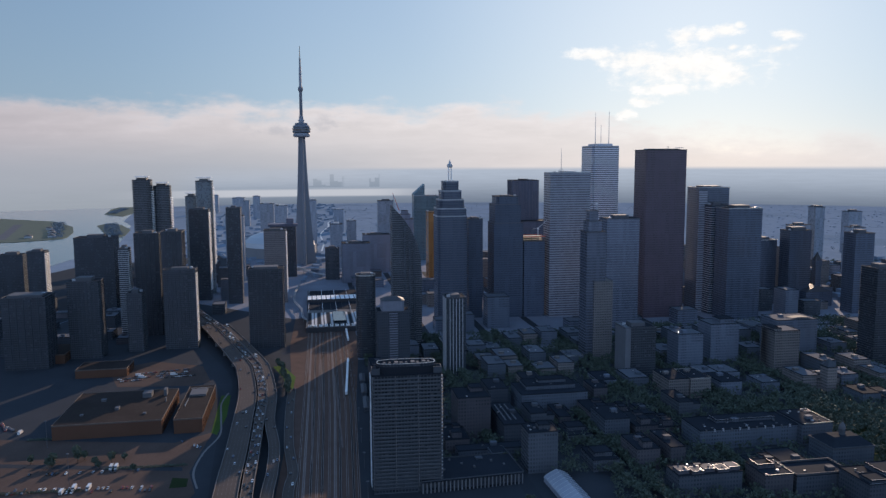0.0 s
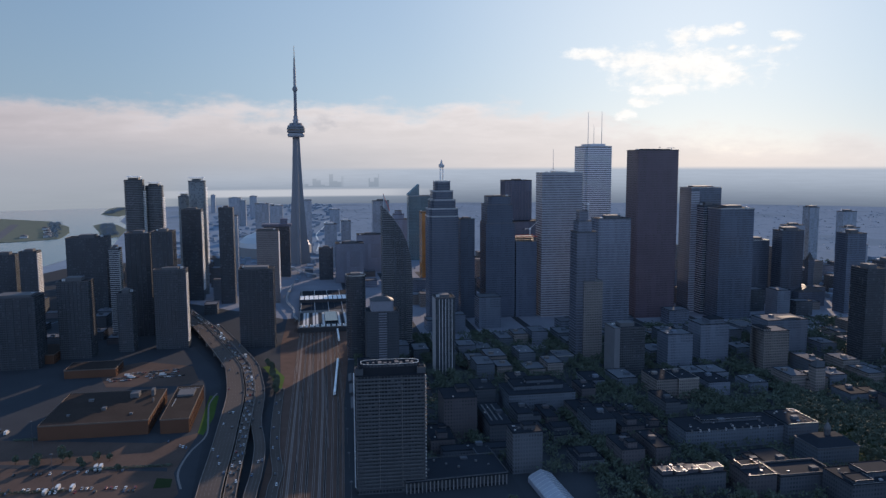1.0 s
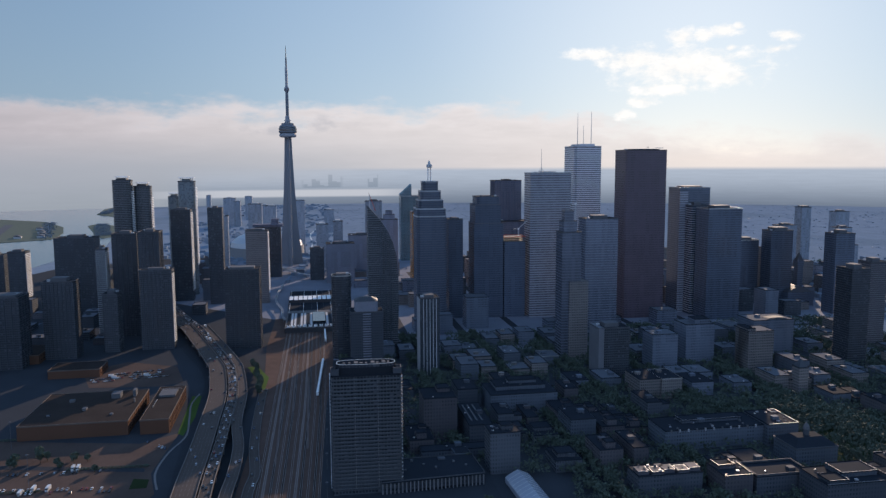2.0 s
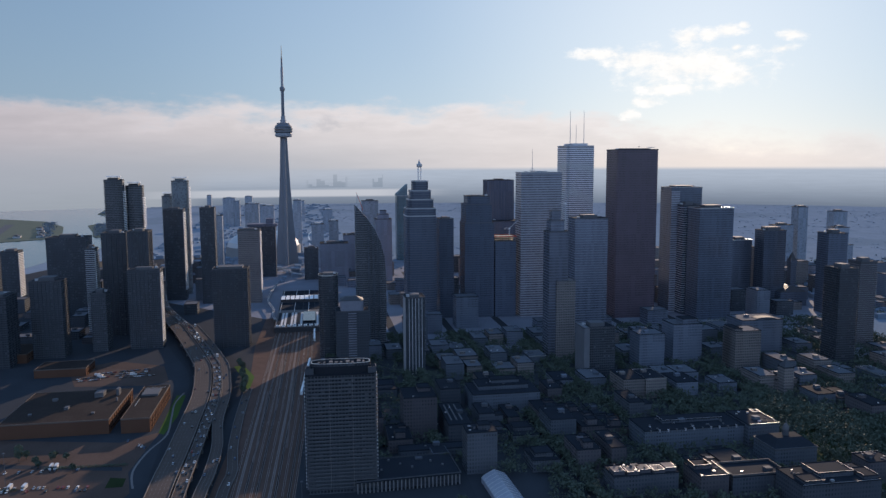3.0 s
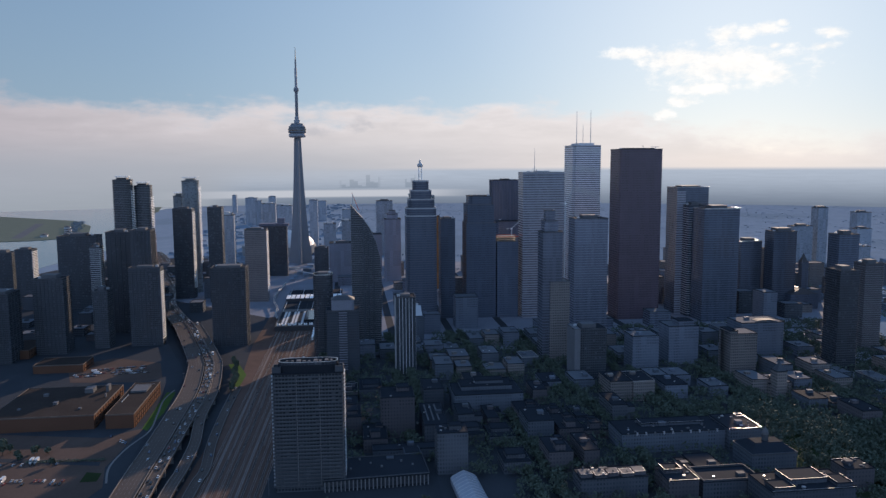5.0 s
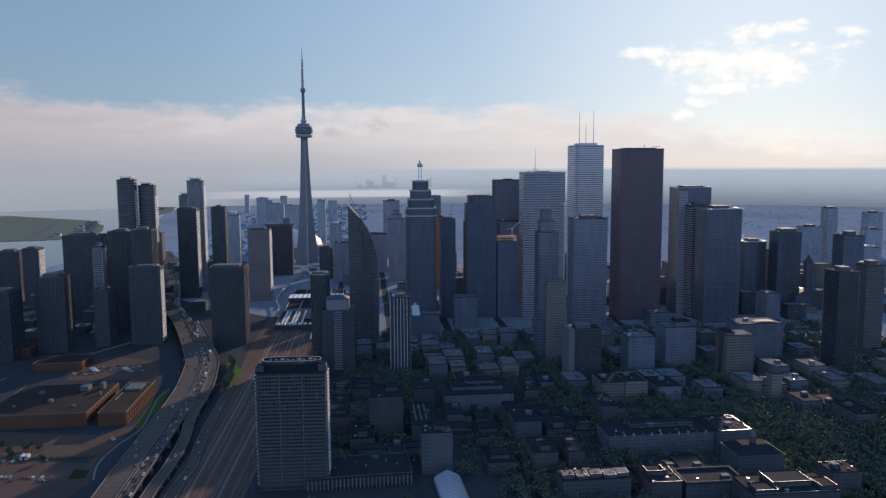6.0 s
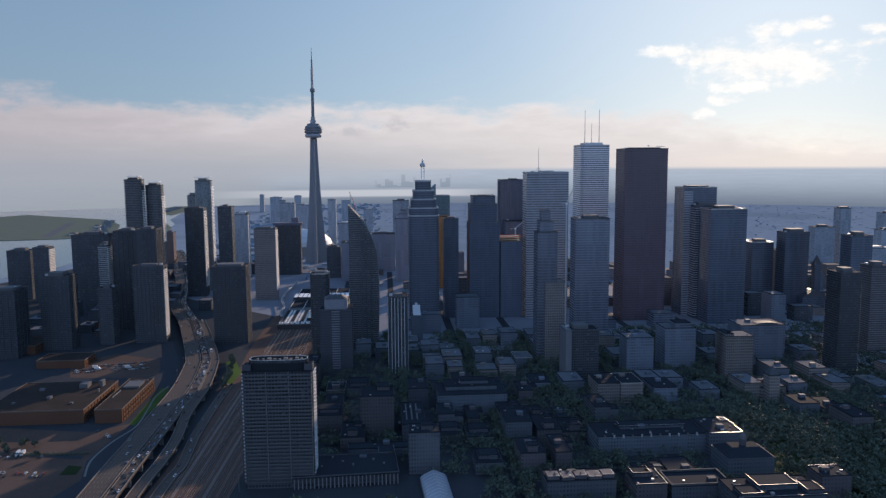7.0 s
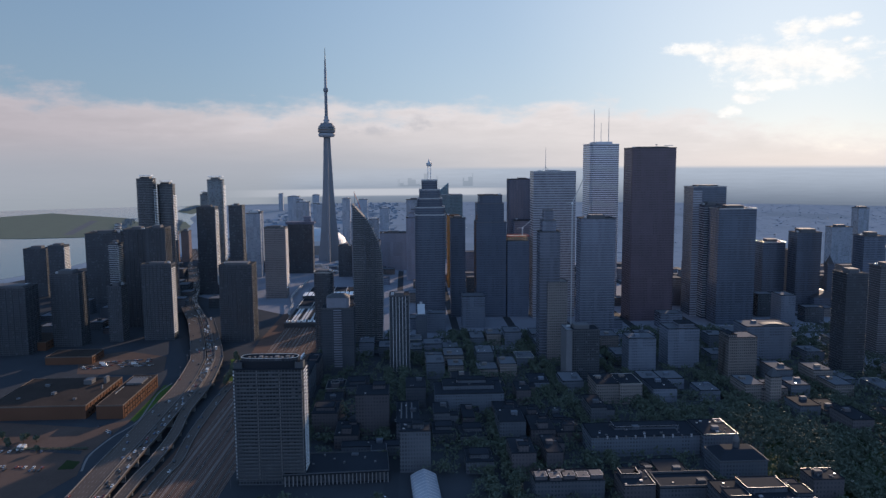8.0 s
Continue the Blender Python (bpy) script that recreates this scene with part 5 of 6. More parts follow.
ob = old_block(1347, 415, 36, 98, 18, GREYWALL, "grey stone", "long grey block with glinting metal roof edges", ((-6, 6, 14, 60, 20.5),))
coping(ob, 14, 60, 21.2, "es", -6, 6)
for k in range(11):
    part("dormer", block(17.2, 18.6, -44 + k * 8.4, -42.6 + k * 8.4, 16.6, 18.9), COPING if k % 3 else UNITGREY, ob)
clutter(ob, 30, 90, 18.2, 14)
ob = old_block(1351, 480, 40, 31, 20, GREYWALL, "grey stone", "grey corner block with a bright roof coping")
coping(ob, 40, 31, 20.75, "ne")
part("flashing", block(-19, 19.6, 15.3, 15.75, 20.2, 20.9), METAL, ob, "bright metal flashing")
part("flashing", block(19.7, 20.2, -14, 15.2, 20.2, 20.9), METAL, ob, "bright metal flashing")
part("stair_roof", ring_of(rect(7, 7, -14, 11), 20.8, 21.6, 0.1, 0.3), COPING, ob)
clutter(ob, 34, 24, 20.2, 6)
ob = old_block(1441, 328, 22, 54, 17, DARKWALL, "brick", "brick courtyard block with a ragged lit parapet")
for k in range(5):
    y = -21.6 + k * 10.8
    part("penthouse", block(-2 + (k % 2) * 3, 8 + (k % 2) * 3, y - 4.6, y + 4.6, 17, 20.2), BRICKWALL, ob)
    coping(ob, 10, 9.2, 20.2, "ewns" if k % 2 else "en", 3 + (k % 2) * 3, y)
clutter(ob, 18, 50, 20.3, 9, 4)
ob = old_block(1452, 378, 28, 24, 18, BRICKWALL, "brick", "brick block with many roof fittings", ((-6, -3, 12, 14, 21),))
coping(ob, 28, 24, 18.75, "en")
coping(ob, 12, 14, 21.75, "ens", -6, -3)
clutter(ob, 26, 22, 18.2, 10)
ob = old_block(1452, 417, 26, 46, 15, DARKWALL, "dark brick", "low dark block with a wide sunken roof deck")
part("roof_wall", ring_of(rect(26, 46), 15.7, 17.2, 0.3, 0.6), SLABGREY, ob)
ob = old_block(1484, 462, 34, 66, 21, DARKWALL, "dark brick", "dark brick block with terraced roof edges", ((-4, 2, 20, 30, 24.5), (8, -22, 14, 16, 23), (6, 26, 16, 12, 23.5)))
coping(ob, 20, 30, 25.2, "ens", -4, 2)
coping(ob, 14, 16, 23.7, "en", 8, -22)
coping(ob, 16, 12, 24.2, "ns", 6, 26)
coping(ob, 34, 66, 21.75, "e")
clutter(ob, 30, 60, 21.2, 22)
ob = old_block(1456, 524, 20, 24, 19, BRICKWALL, "brick", "small brick block with a lit roof hatch")
coping(ob, 20, 24, 19.75, "w")
clutter(ob, 16, 20, 19.2, 6)
ob = old_block(1222, 268, 44, 72, 22, GREYWALL, "grey stone", "long grey office block with a recessed top floor", ((-6, 0, 26, 54, 26.5), (-8, 4, 14, 30, 30)))
clutter(ob, 20, 48, 26.7, 6, -4)
old_block(1281, 170, 34, 32, 40, BRICKWALL, "brown brick", "brown brick apartment block with rounded corner", ((-8, 6, 14, 12, 44),))
ob = old_block(1290, 204, 64, 22, 20, DARKWALL, "dark brick", "long dark hall with pale skylight bars along its roof")
for k in range(3):
    part("skylight_bar", block(-26, 20, -7 + k * 5, -5.6 + k * 5, 20.2, 20.8), UNITGREY, ob)
ob = old_block(1377, 210, 22, 26, 36, LOWBEIGE, "beige", "beige apartment block with roof terrace", ((0, 3, 10, 10, 40),))
clutter(ob, 18, 22, 36.2, 5)
old_block(1371, 148, 12, 44, 8, DARKWALL, "dark brick", "low dark service wing behind the colonnade")
old_block(1343, 174, 14, 60, 9, GREYWALL, "grey stone", "low grey parking deck between apartment blocks")


def canopy_block():
    x, y = 798, 479
    ob = empty("office_block", x, y, 0, 17)
    tagged(ob, "dark office block with a sloping white roof panel", "building")
    TAKEN.append((x, y, 20))
    part("wall", block(-16, 16, -8, 8, 0, 38), GREYWALL, ob)
    slope = block(-13, 13, -5.5, 5.5, 0, 0.5)
    bmesh.ops.rotate(slope, verts=slope.verts, matrix=Matrix.Rotation(0.42, 3, "Y"))
    part("roof_panel", shift(slope, 0, 0, 44.5), PALE, ob, "sloping white roof panel")
    part("gable", prism(rect(26, 10.6), 38, 38.6, None, rect(26, 10.6)), DARKSTEEL, ob)
    part("roof_post", block(-11, -10, -5, 5, 38, 48), DARKSTEEL, ob)
    part("roof_hatch", block(-15.5, -12.5, -2, 2, 38, 53), PALE, ob, "small white roof hatch")


canopy_block()


def clock_tower():
    ob = empty("clock_tower", 431, 1110, 0, 17)
    tagged(ob, "old stone clock tower with a steep pointed roof", "tower")
    TAKEN.append((431, 1110, 14))
    part("shaft", prism(rect(11, 11), 0, 70), STONE, ob)
    part("belfry", prism(rect(12.4, 12.4), 70, 80), STONE, ob)
    for s in (-1, 1):
        for t in (-1, 1):
            part("pinnacle", prism(rect(2, 2, s * 5.6, t * 5.6), 78, 86, None, rect(0.3, 0.3, s * 5.6, t * 5.6)), SLABSTONE, ob)
    part("roof", prism(rect(11, 11), 80, 95, None, rect(0.6, 0.6)), DARKSTEEL, ob)
    part("hall", block(-24, 30, -40, 12, 0, 26), STONE, ob)
    part("hall_roof", prism(rect(54, 52, 3, -14), 26, 36, None, rect(40, 4, 3, -14)), DARKSTEEL, ob)


clock_tower()


# terrace of mid-rise housing along the railway, with lane and sheds in front of it
for u, v, d, w, h, skin, kind in ((1105, 92, 44, 15, 27, BRICKWALL, "brown brick"), (1166, 90, 62, 15, 31, DARKWALL, "dark brick"), (1240, 86, 66, 15, 28, BRICKWALL, "brown brick"), (1312, 83, 60, 15, 26, GREYWALL, "grey stone")):
    x, y = grid(u, v)
    low_building(x, y, w, d, h, skin, kind, rnd, label=f"long {kind} housing block beside the railway", wings=((d * 0.2, 0, d * 0.3, w * 0.6, h + 3),))
    TAKEN.append((x, y, 18))
for u, v, d in ((1085, 77, 30), (1130, 76, 34), (1182, 75, 38)):
    x, y = grid(u, v)
    ob = empty("track_shed", x, y, 0, 15)
    tagged(ob, "low grey maintenance shed with a pale roof beside the tracks", "shed", "track sheds")
    part("wall", block(-d / 2, d / 2, -3, 3, 0, 4), DARKWALL, ob)
    part("roof", prism(rect(d + 0.8, 6.8), 4, 5.4, None, rect(d + 0.8, 0.6)), UNITGREY, ob)


def church():
    ob = empty("civic_hall", 1205, 868, 0, 17)
    tagged(ob, "grey stone civic hall with a small roof cupola", "hall")
    TAKEN.append((1205, 868, 28))
    part("wall", block(-16, 16, -20, 20, 0, 17), GREYWALL, ob)
    part("roof", prism(rect(33, 41), 17, 23, None, rect(12, 24)), TAR, ob)
    part("cornice", ring_of(rect(32, 40), 16, 17.4, 0.5), SLABGREY, ob)
    part("drum", turned([(2.8, 22), (2.8, 28)], 10), SLABGREY, ob)
    part("cupola", turned([(3.0, 28), (2.6, 30.5), (1.5, 32.5), (0.3, 34), (0.15, 38)], 12), UNITGREY, ob)


church()
ob = low_building(800, 948, 60, 40, 46, MIDWALL, "grey stone", rnd, label="broad grey office block with a curved white roof deck", wings=())
arch = [(15 * math.cos(math.pi * i / 10), 46.2 + 2.2 * math.sin(math.pi * i / 10)) for i in range(11)]
bm = bmesh.new()
ends = [[bm.verts.new((x, 8 + y, z)) for y, z in arch] for x in (2, 15)]
bm.faces.new(ends[0]), bm.faces.new(ends[1][::-1])
for i in range(11):
    bm.faces.new((ends[0][(i + 1) % 11], ends[0][i], ends[1][i], ends[1][(i + 1) % 11]))
bmesh.ops.recalc_face_normals(bm, faces=bm.faces)
part("roof_vault", bm, SLABGREY, ob, "curved pale roof vault")
TAKEN.append((800, 948, 40))
low_building(905, 905, 34, 30, 52, BEIGE, "beige", rnd, label="beige gridded office block", wings=((0, -12, 26, 10, 55),))
TAKEN.append((905, 905, 24))
ob = low_building(1000, 930, 12, 13, 30, BEIGE, "beige", rnd, label="slim pale stone church tower with a pointed top", wings=((-16, 0, 24, 18, 14),))
part("spire", prism(rect(12, 11), 30, 39, None, rect(1, 1)), SLABGREY, ob)
TAKEN.append((1000, 930, 12))
low_building(860, 840, 40, 34, 50, MIDWALL, "dark brick", rnd, label="dark office block with curved corners", wings=((4, 4, 20, 20, 56),))
TAKEN.append((860, 840, 28))
low_building(900, 790, 34, 30, 44, MIDWALL, "grey stone", rnd, label="grey office block behind the old streets", wings=())
TAKEN.append((900, 790, 24))

def hangar(x, y, turn):
    ob = empty("hangar", x, y, 1.6, turn)
    tagged(ob, "low white airfield hangar by the water", "hangar", "airfield hangars")
    part("wall", block(-20, 20, -12, 12, 0, 7), PALE, ob)
    part("roof", prism(rect(41, 25), 7, 10.5, None, rect(41, 2)), SLABGREY, ob)


for x, y in ((-600, -1120), (-680, -1170), (-760, -1230), (-560, -1180), (-880, -1320)):
    hangar(x, y, 33)
sheet("lawn", "park lawn darkened to read as tree shade", [(1120, 905), (1250, 880), (1270, 990), (1180, 1020), (1070, 1000)], 0.2, PARKGRASS, "lawn")
PARK = [(grid(1345 - 55, 520), 46), (grid(1290, 560), 40), ((1190, 950), 55), ((1120, 960), 40)]
for i in range(5):
    for j in range(8):
        for a in range(2):
            for c in range(3):
                u = STREET_U[i] + 12 + (a + 0.5) * 43 + rnd.uniform(-2, 2)
                v = STREET_V[j] + 9 + (c + 0.5) * 26 + rnd.uniform(-1.5, 1.5)
                x, y = grid(u, v)
                w, d = rnd.uniform(19, 26), rnd.uniform(30, 42)
                if rnd.random() < 0.30 or not free(x, y, max(w, d) * 0.42) or any((x - p[0]) ** 2 + (y - p[1]) ** 2 < r * r for p, r in PARK):
                    continue
                # blocks farther west take lighter walls in place of haze
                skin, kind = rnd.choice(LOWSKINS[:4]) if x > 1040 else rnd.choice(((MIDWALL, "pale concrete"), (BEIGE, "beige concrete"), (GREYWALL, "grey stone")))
                h = rnd.choice((9, 11, 12, 14, 16, 19, 22)) + rnd.uniform(-1, 1)
                style = rnd.random()
                extra = ()
                if x > 1040 and style < 0.35:
                    extra = ((rnd.uniform(-0.15, 0.15) * d, 0, d * 0.5, w * 0.7, h + 3.4),)
                elif x > 1040 and style < 0.65:
                    w *= 0.62
                    extra = ((d * rnd.choice((-0.32, 0.32)), w * 0.72, d * 0.34, w * 0.6, h - 2.5),)
                elif x > 1040 and style < 0.85:
                    extra = ((d * 0.3, 0, d * 0.25, w * 0.4, h + 5.5), (-d * 0.3, w * 0.2, d * 0.2, w * 0.3, h + 2.6))
                low_building(x, y, w, d, h, skin, kind, rnd, wings=extra, rim=rnd.choice((METAL, TAR, TAR, TAR, TAR, TAR, TAR)))
for i in range(9):
    for j in range(13):
        for a in range(2):
            u = 200 + i * 76 + rnd.uniform(8, 20) + a * 30
            v = 108 + j * 92 + rnd.uniform(10, 30) + a * 28
            x, y = grid(u, v)
            w, d = rnd.uniform(22, 36), rnd.uniform(22, 34)
            if not free(x, y, max(w, d) * 0.5) or rnd.random() < 0.36:
                continue
            # downtown low blocks, some in the wall colour lifted for haze
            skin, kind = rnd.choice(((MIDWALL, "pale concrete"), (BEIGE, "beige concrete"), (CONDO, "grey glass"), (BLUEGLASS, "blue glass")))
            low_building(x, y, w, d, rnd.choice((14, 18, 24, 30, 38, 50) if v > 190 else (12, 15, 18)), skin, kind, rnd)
for i in range(110):
    u, v = rnd.uniform(60, 980), rnd.uniform(-470, -125)
    x, y = grid(u, v)
    w, d = rnd.uniform(20, 34), rnd.uniform(22, 40)
    if u > 860 and v > -190 or not free(x, y, max(w, d) * 0.55):
        continue
    TAKEN.append((x, y, max(w, d) * 0.5))
    skin, kind = rnd.choice(LOWSKINS)
    low_building(x, y, w, d, rnd.choice((9, 12, 18, 24, 40)), skin, kind, rnd)


# ---- vehicles ----
def island_matter(name, colours, rough, metal=0.0, spec=0.5):
    m, k, b = material(name)
    r = k.node("ShaderNodeNewGeometry").outputs["Random Per Island"]
    c = k.mix(k.step(r, 0.3, 0.6), colours[0], colours[1])
    c = k.mix(k.math("GREATER_THAN", r, 0.86), c, colours[2])
    k.link(c, b.inputs["Base Color"])
    k.put(k.math("ADD", rough, k.math("MULTIPLY", r, 0.25)), b.inputs["Roughness"])
    b.inputs["Metallic"].default_value, b.inputs["Specular IOR Level"].default_value = metal, spec
    return m


def car(name, label, paint, length, width, height, boxy):
    ob = empty(name, 0, 0, -50, 0)
    tagged(ob, label, name, "cars on the roads")
    l, w, h = length / 2, width / 2, height
    bm = prism([(-l, -w * 0.92), (-l + 0.3, -w), (l - 0.4, -w), (l, -w * 0.8), (l, w * 0.8), (l - 0.4, w), (-l + 0.3, w), (-l, w * 0.92)], 0.3, h * 0.58)
    part("body", bm, paint, ob)
    if boxy:
        part("cargo_box", block(-l, l * 0.5, -w * 1.02, w * 1.02, 0.6, h), paint, ob)
        part("cab", block(l * 0.52, l * 0.9, -w * 0.9, w * 0.9, h * 0.4, h * 0.75), GLASS, ob)
    else:
        cabin = part("cabin", prism([(-l * 0.8, -w * 0.9), (l * 0.4, -w * 0.9), (l * 0.4, w * 0.9), (-l * 0.8, w * 0.9)], h * 0.58, h * 0.96, None, [(-l * 0.6, -w * 0.75), (l * 0.1, -w * 0.75), (l * 0.1, w * 0.75), (-l * 0.6, w * 0.75)]), GLASS, ob)
        part("car_roof", block(-l * 0.58, l * 0.08, -w * 0.73, w * 0.73, h * 0.96, h), paint, cabin)
    me = mesh_of("wheel", turned([(0.33, -0.11), (0.33, 0.11)], 8), RUBBER)
    for sx in (-1, 1):
        for sy in (-1, 1):
            shared("wheel", me, ob, pose(sx * l * 0.62, sy * w * 0.88, 0.33, 90))
    return ob


def paint(name, c):
    return surface(name, c, 0.22, 0.2, vary=0.15, bump=0, spec=0.8)


MODELS = [car("car", "white saloon car on the road", paint("white_car_paint", (0.75, 0.75, 0.75)), 4.6, 1.85, 1.5, False),
          car("car", "silver saloon car on the road", paint("silver_car_paint", (0.42, 0.43, 0.45)), 4.5, 1.8, 1.48, False),
          car("car", "black saloon car on the road", paint("black_car_paint", (0.02, 0.02, 0.022)), 4.7, 1.85, 1.5, False),
          car("car", "dark red saloon car on the road", paint("red_car_paint", (0.25, 0.03, 0.025)), 4.4, 1.8, 1.48, False),
          car("car", "blue grey estate car on the road", paint("blue_car_paint", (0.08, 0.11, 0.17)), 4.8, 1.85, 1.6, False),
          car("truck", "white box truck standing on the asphalt", paint("truck_paint", (0.72, 0.72, 0.72)), 8.5, 2.4, 3.3, True)]
used = set()


def place_car(i, m):
    if i in used:
        copy_thing(MODELS[i], m)
    else:
        used.add(i)
        MODELS[i].matrix_basis = m


rnd = random.Random(33)


def pick():
    return rnd.choice((0, 1, 1, 2, 2, 2, 3, 4, 4)) if rnd.random() > 0.03 else 5


def traffic(line, width, lanes, density, back=False):
    lift = 0.0
    for k in range(lanes):
        run = rnd.uniform(0, 15)
        for a, c in zip(line, line[1:]):
            seg = c - a
            n = seg.length
            while run < n:
                if a.x > 780:
                    s = Vector((seg.y, -seg.x, 0)).normalized()
                    o = -width / 2 + 0.5 + (k + 0.5) * (width - 1) / lanes + rnd.uniform(-0.2, 0.2)
                    p = a + seg * (run / n) + s * o
                    place_car(pick(), Matrix.Translation((p.x, p.y, p.z + lift)) @ Matrix.Rotation(math.atan2(seg.y, seg.x) + (math.pi if back else 0), 4, "Z"))
                run += rnd.uniform(8, 16) / density
            run -= n


traffic(EAST, 9.5, 3, 0.58)
traffic(WEST, 19, 6, 0.07, True)
traffic(RAMP, 10, 3, 0.1)
traffic(LANE, 9, 2, 0.2)


def far_traffic(line, width, lanes, gap, label, seed):
    """The far part of the queue, too small to tell its cars apart."""
    q = random.Random(seed)
    bm = bmesh.new()
    for k in range(lanes):
        run = q.uniform(0, gap)
        for a, c in zip(line, line[1:]):
            seg = c - a
            d = seg.normalized()
            s = Vector((d.y, -d.x, 0))
            while run < seg.length:
                if a.x < 780:
                    p = a + d * run + s * (-width / 2 + 0.5 + (k + 0.5) * (width - 1) / lanes)
                    for l0, l1, half, z0, z1 in ((-2.3, 2.3, 0.9, 0.3, 0.9), (-1.5, 0.9, 0.75, 0.9, 1.45)):
                        prism([(p.x + d.x * e + s.x * f, p.y + d.y * e + s.y * f) for e, f in ((l0, half), (l1, half), (l1, -half), (l0, -half))], p.z + z0, p.z + z1, bm)
                run += q.uniform(0.6, 1.5) * gap
            run -= seg.length
    tagged(new("distant_cars", mesh_of("distant_cars", bm, island_matter("far_car_paint", ((0.04, 0.04, 0.045), (0.25, 0.25, 0.26), (0.6, 0.6, 0.6)), 0.2))), label, "cars", kind="stuff")


far_traffic(EAST, 9.5, 3, 12, "distant queue of cars on the expressway", 3)
far_traffic(WEST, 19, 6, 60, "distant scattered cars on the expressway", 4)


def row_of_cars(x0, y0, x1, y1, n, turn, chance=0.75, z=0.17):
    for i in range(n):
        if rnd.random() < chance:
            f = i / max(1, n - 1)
            place_car(pick(), pose(x0 + (x1 - x0) * f, y0 + (y1 - y0) * f, z, 0, 0, turn + rnd.choice((0, 180)) + rnd.uniform(-3, 3)))


row_of_cars(1322, 175, 1300, 265, 26, 17, 0.45)
row_of_cars(1352, 180, 1332, 290, 30, 17, 0.55)
row_of_cars(1358, 182, 1338, 292, 30, 17, 0.45)
row_of_cars(1232, 268, 1246, 292, 7, 17, 0.5)
row_of_cars(1215, 72, 1236, 110, 12, 17, 0.7)
row_of_cars(1205, 60, 1225, 80, 8, 17, 0.7)
for k in range(4):
    row_of_cars(1058 - k * 12, 92 + k * 4, 1018 - k * 9, 178 - k * 6, 24, 17 + 90, 0.6)
for p, t in (((1300, 236), 20), ((1299, 240), 20)):
    place_car(5, pose(*p, 0.17, 0, 0, t))
for k in range(4):
    for i in range(16):
        if rnd.random() < 0.45:
            u = 1080 + i * 20 + rnd.uniform(-5, 5)
            x, y = grid(u, -40 + k * 3.6 - (u - 1080) * 0.02)
            place_car(pick(), pose(x, y, 0.12, 0, 0, 17 + (180 if k % 2 else 0)))
for v in STREET_V[:6]:
    for i in range(2):
        x, y = grid(rnd.uniform(900, 1450), v + rnd.choice((-4.3, -1.6, 1.6, 4.3)))
        place_car(pick(), pose(x, y, 0.13, 0, 0, 17 + rnd.choice((0, 180))))


# ---- trees ----
def tree(h, r, seed):
    q = random.Random(seed)
    ob = empty("tree", 0, 0, -80, 0)
    tagged(ob, "leafy green broadleaf tree beside a street", "tree", "street and park trees")
    bm = turned([(0.32, 0), (0.22, h * 0.35), (0.12, h * 0.7)], 7)
    for i in range(4):
        limb = turned([(0.12, 0), (0.04, h * 0.35)], 5)
        bmesh.ops.rotate(limb, verts=limb.verts, matrix=Euler((q.uniform(0.5, 0.9), 0, i * 1.6)).to_matrix())
        tmp = bpy.data.meshes.new("limb")
        shift(limb, 0, 0, h * 0.33).to_mesh(tmp)
        limb.free()
        bm.from_mesh(tmp)
        bpy.data.meshes.remove(tmp)
    part("trunk", bm, BARK, ob)
    verts, faces = [], []
    for i in range(330):
        while True:
            v = Vector((q.uniform(-1, 1), q.uniform(-1, 1), q.uniform(-1, 1)))
            if 0.25 < v.length < 1:
                break
        lump = 0.75 + 0.35 * noise.noise(v * 1.7 + Vector((seed * 9.1, 0, 0)))
        c = Vector((v.x * r * lump, v.y * r * lump, h * 0.62 + v.z * h * 0.4 * lump))
        s = q.uniform(0.35, 0.8)
        rot = Euler((q.uniform(0, 6), q.uniform(0, 6), q.uniform(0, 6))).to_matrix()
        n = len(verts)
        verts += [c + rot @ Vector(p) * s for p in ((-1, -0.6, 0), (1, -0.6, 0.2), (0.8, 0.7, 0), (-0.8, 0.7, -0.2))]
        faces += [(n, n + 1, n + 2), (n, n + 2, n + 3)]
    me = bpy.data.meshes.new("crown")
    me.from_pydata([tuple(v) for v in verts], [], faces)
    me.materials.append(LEAF)
    part("crown", me, LEAF, ob)
    return ob


TREES = [tree(11, 4.2, 1), tree(9, 3.6, 2), tree(13, 5.0, 3), tree(7.5, 3.0, 4)]
planted = set()


def plant(x, y):
    i = rnd.randrange(4)
    m = pose(x, y, 0, 0, 0, rnd.uniform(0, 360))
    if i in planted:
        copy_thing(TREES[i], m)
    else:
        planted.add(i)
        TREES[i].matrix_basis = m


for (px, py), r in PARK:
    for i in range(int(r * r / 85)):
        a, q = rnd.uniform(0, math.tau), r * math.sqrt(rnd.random())
        if free(px + q * math.cos(a), py + q * math.sin(a), 3):
            plant(px + q * math.cos(a), py + q * math.sin(a))
for v in STREET_V[:6]:
    for i in range(12):
        x, y = grid(rnd.uniform(880, 1440), v + rnd.choice((-8, 8)))
        if free(x, y, 2):
            plant(x, y)
for i in range(60):
    x, y = grid(rnd.uniform(900, 1440), rnd.uniform(300, 860))
    if free(x, y, 2):
        plant(x, y)
for i in range(18):
    plant(960 + i * 7 + rnd.uniform(-2, 2), 268 + i * 3.2 + rnd.uniform(-3, 3))
for i in range(14):
    plant(1290 + rnd.uniform(-14, 14), 200 + rnd.uniform(-40, 60))


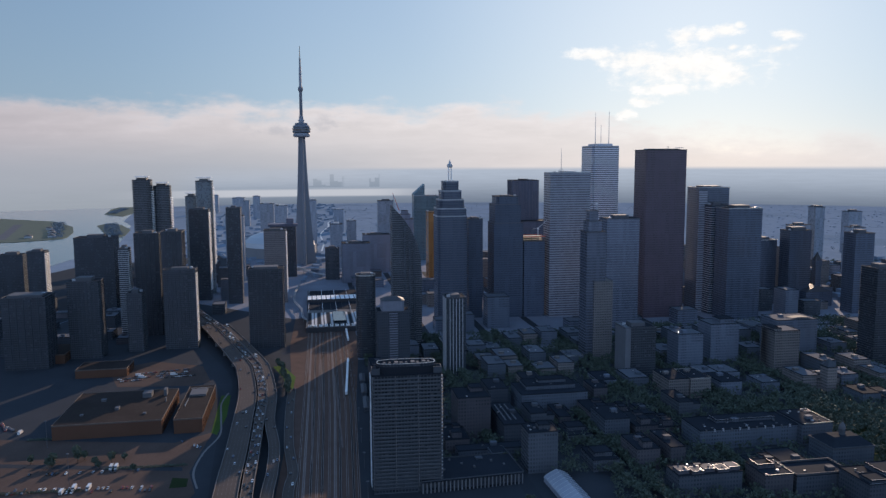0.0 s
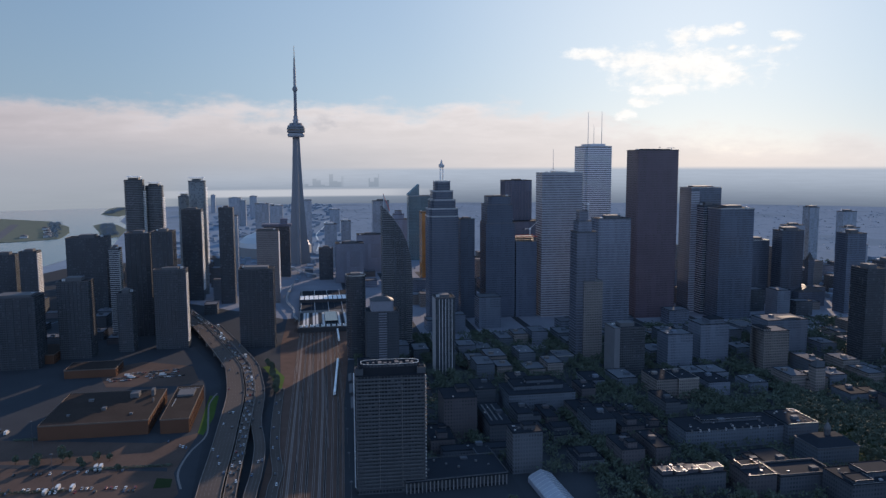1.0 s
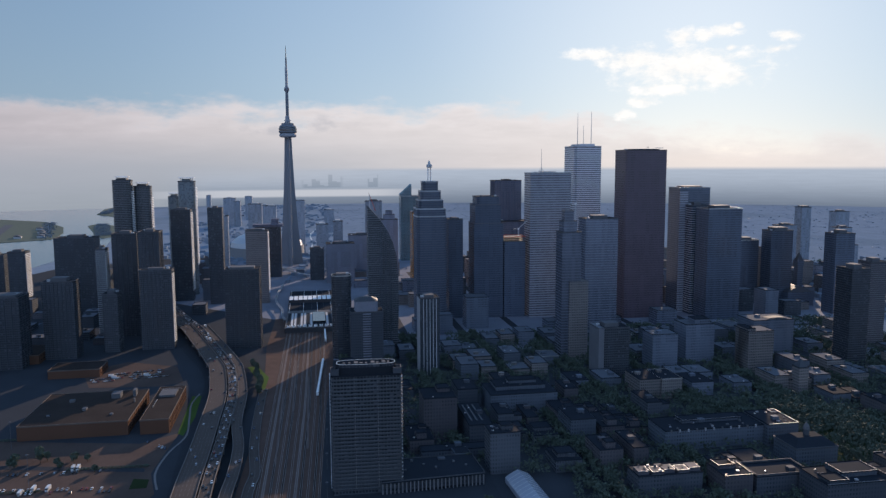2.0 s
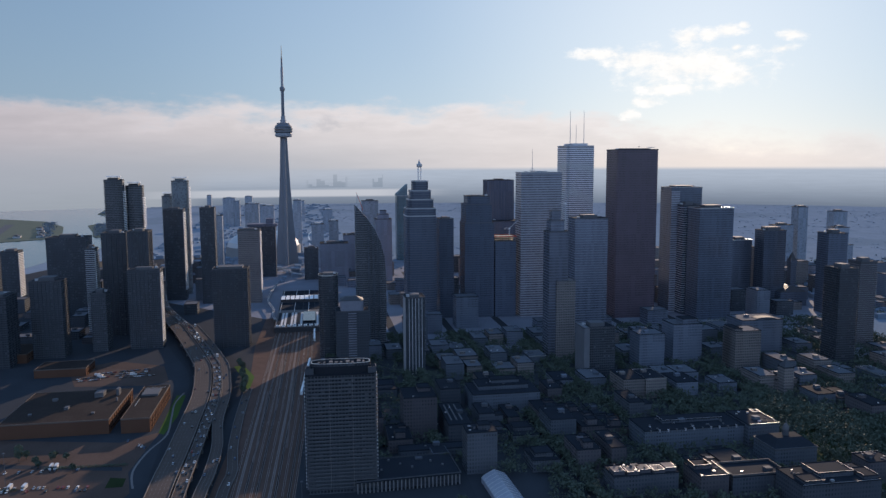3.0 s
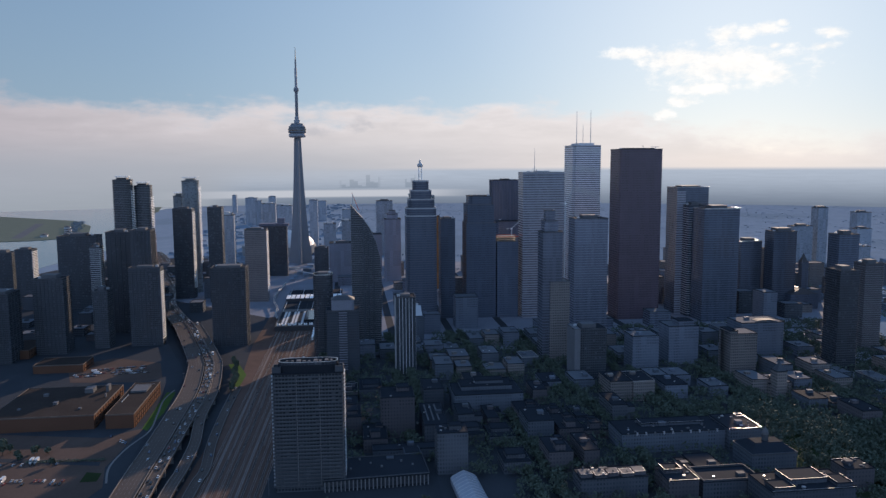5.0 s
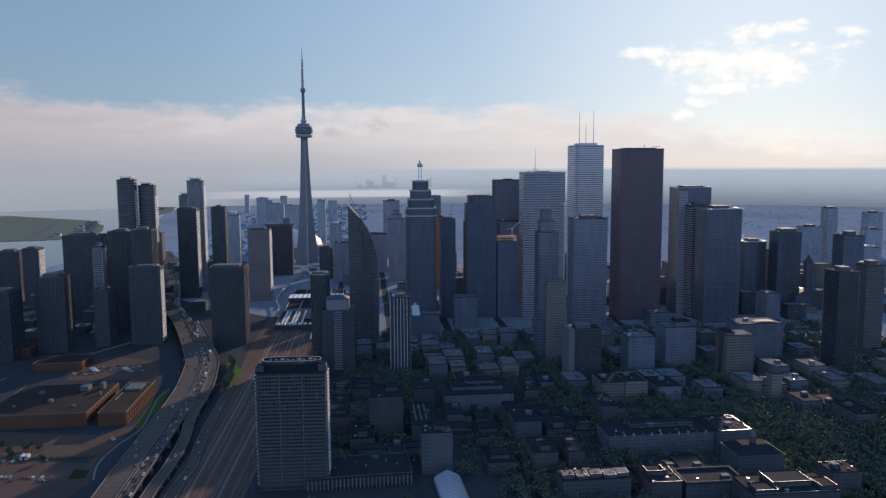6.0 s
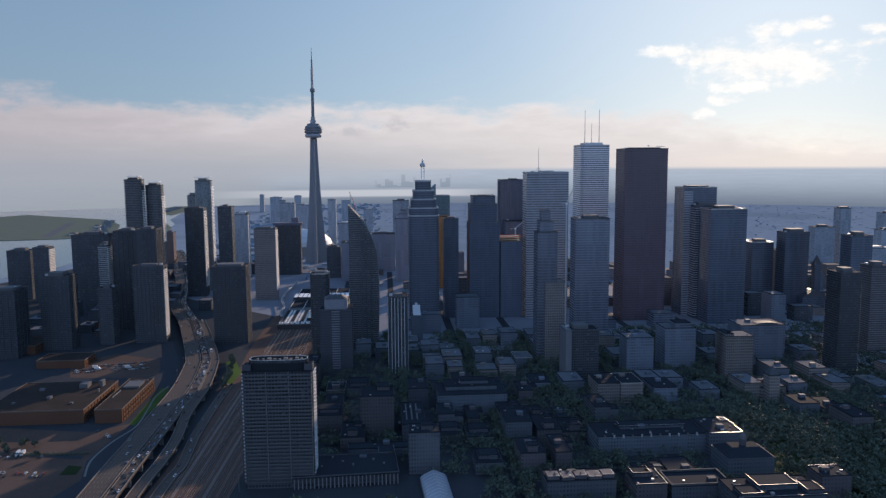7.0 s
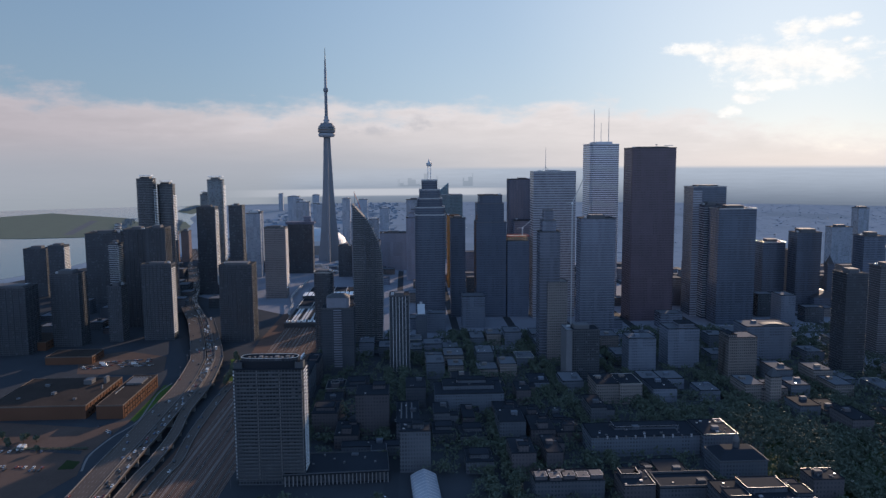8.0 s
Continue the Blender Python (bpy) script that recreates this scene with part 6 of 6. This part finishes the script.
# ---- the far city, too small to tell apart ----
def far_city(name, label, n, where, low, high, mat, seed, small=7, large=22):
    q = random.Random(seed)
    verts, faces = [], []
    while n > 0:
        x, y = where(q)
        if (x - EYE[0]) ** 2 + (y - EYE[1]) ** 2 > (REACH - 60) ** 2 or not free(x, y, 14):
            continue
        n -= 1
        w, d, h = q.uniform(small, large), q.uniform(small, large), q.uniform(low, high) * (2.2 if q.random() < 0.04 else 1)
        k = len(verts)
        for z in (0, h):
            verts += [(x + a * d * COSG - c * w * SING, y + a * d * SING + c * w * COSG, z) for a, c in ((-0.5, -0.5), (0.5, -0.5), (0.5, 0.5), (-0.5, 0.5))]
        faces += [(k, k + 3, k + 2, k + 1), (k + 4, k + 5, k + 6, k + 7)] + [(k + i, k + (i + 1) % 4, k + 4 + (i + 1) % 4, k + 4 + i) for i in range(4)]
    me = bpy.data.meshes.new(name)
    me.from_pydata(verts, [], faces)
    me.materials.append(mat)
    return tagged(new(name, me), label, "houses", kind="stuff")


# roof tones match the ground, with the same distance haze in their colour
ROOFS = island_matter("hazed_far_roofs", ((0.185, 0.235, 0.295), (0.205, 0.255, 0.315), (0.23, 0.28, 0.34)), 0.8, spec=0.0)


def north_west(q):
    return grid(q.uniform(-3200, 250), q.uniform(150, 2900))


def north(q):
    return grid(q.uniform(250, 1000), q.uniform(1000, 1700))


def west(q):
    return grid(q.uniform(-2900, 330), q.uniform(-420, 160))


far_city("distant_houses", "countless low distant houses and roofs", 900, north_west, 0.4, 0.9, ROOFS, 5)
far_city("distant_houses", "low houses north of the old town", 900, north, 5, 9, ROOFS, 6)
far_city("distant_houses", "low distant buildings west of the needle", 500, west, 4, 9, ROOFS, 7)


def spits(q):
    f, w = q.random(), q.uniform(-28, 28)
    if q.random() < 0.5:
        return -1740 - 400 * f + w * 0.4, -1570 - 150 * f + w
    return -640 - 480 * f - w * 0.5, -905 - 300 * f + w * 0.8


def shore_strip(q):
    f = q.random()
    return -560 - 640 * f + q.uniform(-25, 25), -1075 - 420 * f + q.uniform(-20, 20)


# small non-metal blocks whose bright colour stands in for sun glints
GLINT = surface("painted_sun_glint", (0.5, 0.5, 0.5), 0.5, bump=0.0)
far_city("glinting_roofs", "scattered pale blocks standing in for distant sun glints", 110, north_west, 0.8, 1.6, GLINT, 31, 1.5, 4)
far_city("glinting_roofs", "pale blocks standing in for glints north of the old town", 30, north, 3, 6, GLINT, 32, 3, 8)


# leaf colour turned blue-grey so distance haze is painted into it
HAZYLEAF = surface("haze_tinted_leaves", (0.165, 0.212, 0.262), 0.8, grain=0.02, stain=0.004, vary=0.6, bump=0, spec=0.0)


def far_trees(name, label, n, where, seed, tufts=6, leaf=LEAF, size=1.0, room=10):
    q = random.Random(seed)
    verts, faces = [], []
    while n > 0:
        x, y = where(q)
        if (x - EYE[0]) ** 2 + (y - EYE[1]) ** 2 > (REACH - 60) ** 2 or not free(x, y, room):
            continue
        n -= 1
        h, r = q.uniform(7, 14) * size, q.uniform(3, 6.5)
        for i in range(tufts):
            c = Vector((x + q.uniform(-r, r), y + q.uniform(-r, r), h * q.uniform(0.4, 0.85)))
            s = q.uniform(1.5, 3.2) * (6 / tufts) ** 0.5
            k = len(verts)
            verts += [c + s * Vector((q.uniform(-1, 1), q.uniform(-1, 1), q.uniform(-1, 1))).normalized() for j in range(4)]
            faces += [(k, k + 1, k + 2), (k, k + 2, k + 3), (k, k + 3, k + 1), (k + 1, k + 3, k + 2)]
    me = bpy.data.meshes.new(name)
    me.from_pydata([tuple(v) for v in verts], [], faces)
    me.materials.append(leaf)
    return tagged(new(name, me), label, "trees", kind="stuff")


far_trees("distant_trees", "haze-blue tree tops among distant houses", 600, north_west, 11, 5, HAZYLEAF, 0.25)

def old_town(q):
    return grid(q.uniform(880, 1500), q.choice((q.uniform(118, 900), q.choice(STREET_V) + q.choice((-9, 9)))))


def parks(q):
    (px, py), r = q.choice(PARK)
    a, d = q.uniform(0, math.tau), r * math.sqrt(q.random())
    return px + d * math.cos(a), py + d * math.sin(a)


far_trees("tree_canopy", "dense dark green tree tops between old town blocks", 9000, old_town, 14, 18, room=4)
far_trees("tree_canopy", "dense dark green tree tops in the park", 420, parks, 15, 16)
far_trees("distant_trees", "tree tops north of the old town", 1200, north, 12)
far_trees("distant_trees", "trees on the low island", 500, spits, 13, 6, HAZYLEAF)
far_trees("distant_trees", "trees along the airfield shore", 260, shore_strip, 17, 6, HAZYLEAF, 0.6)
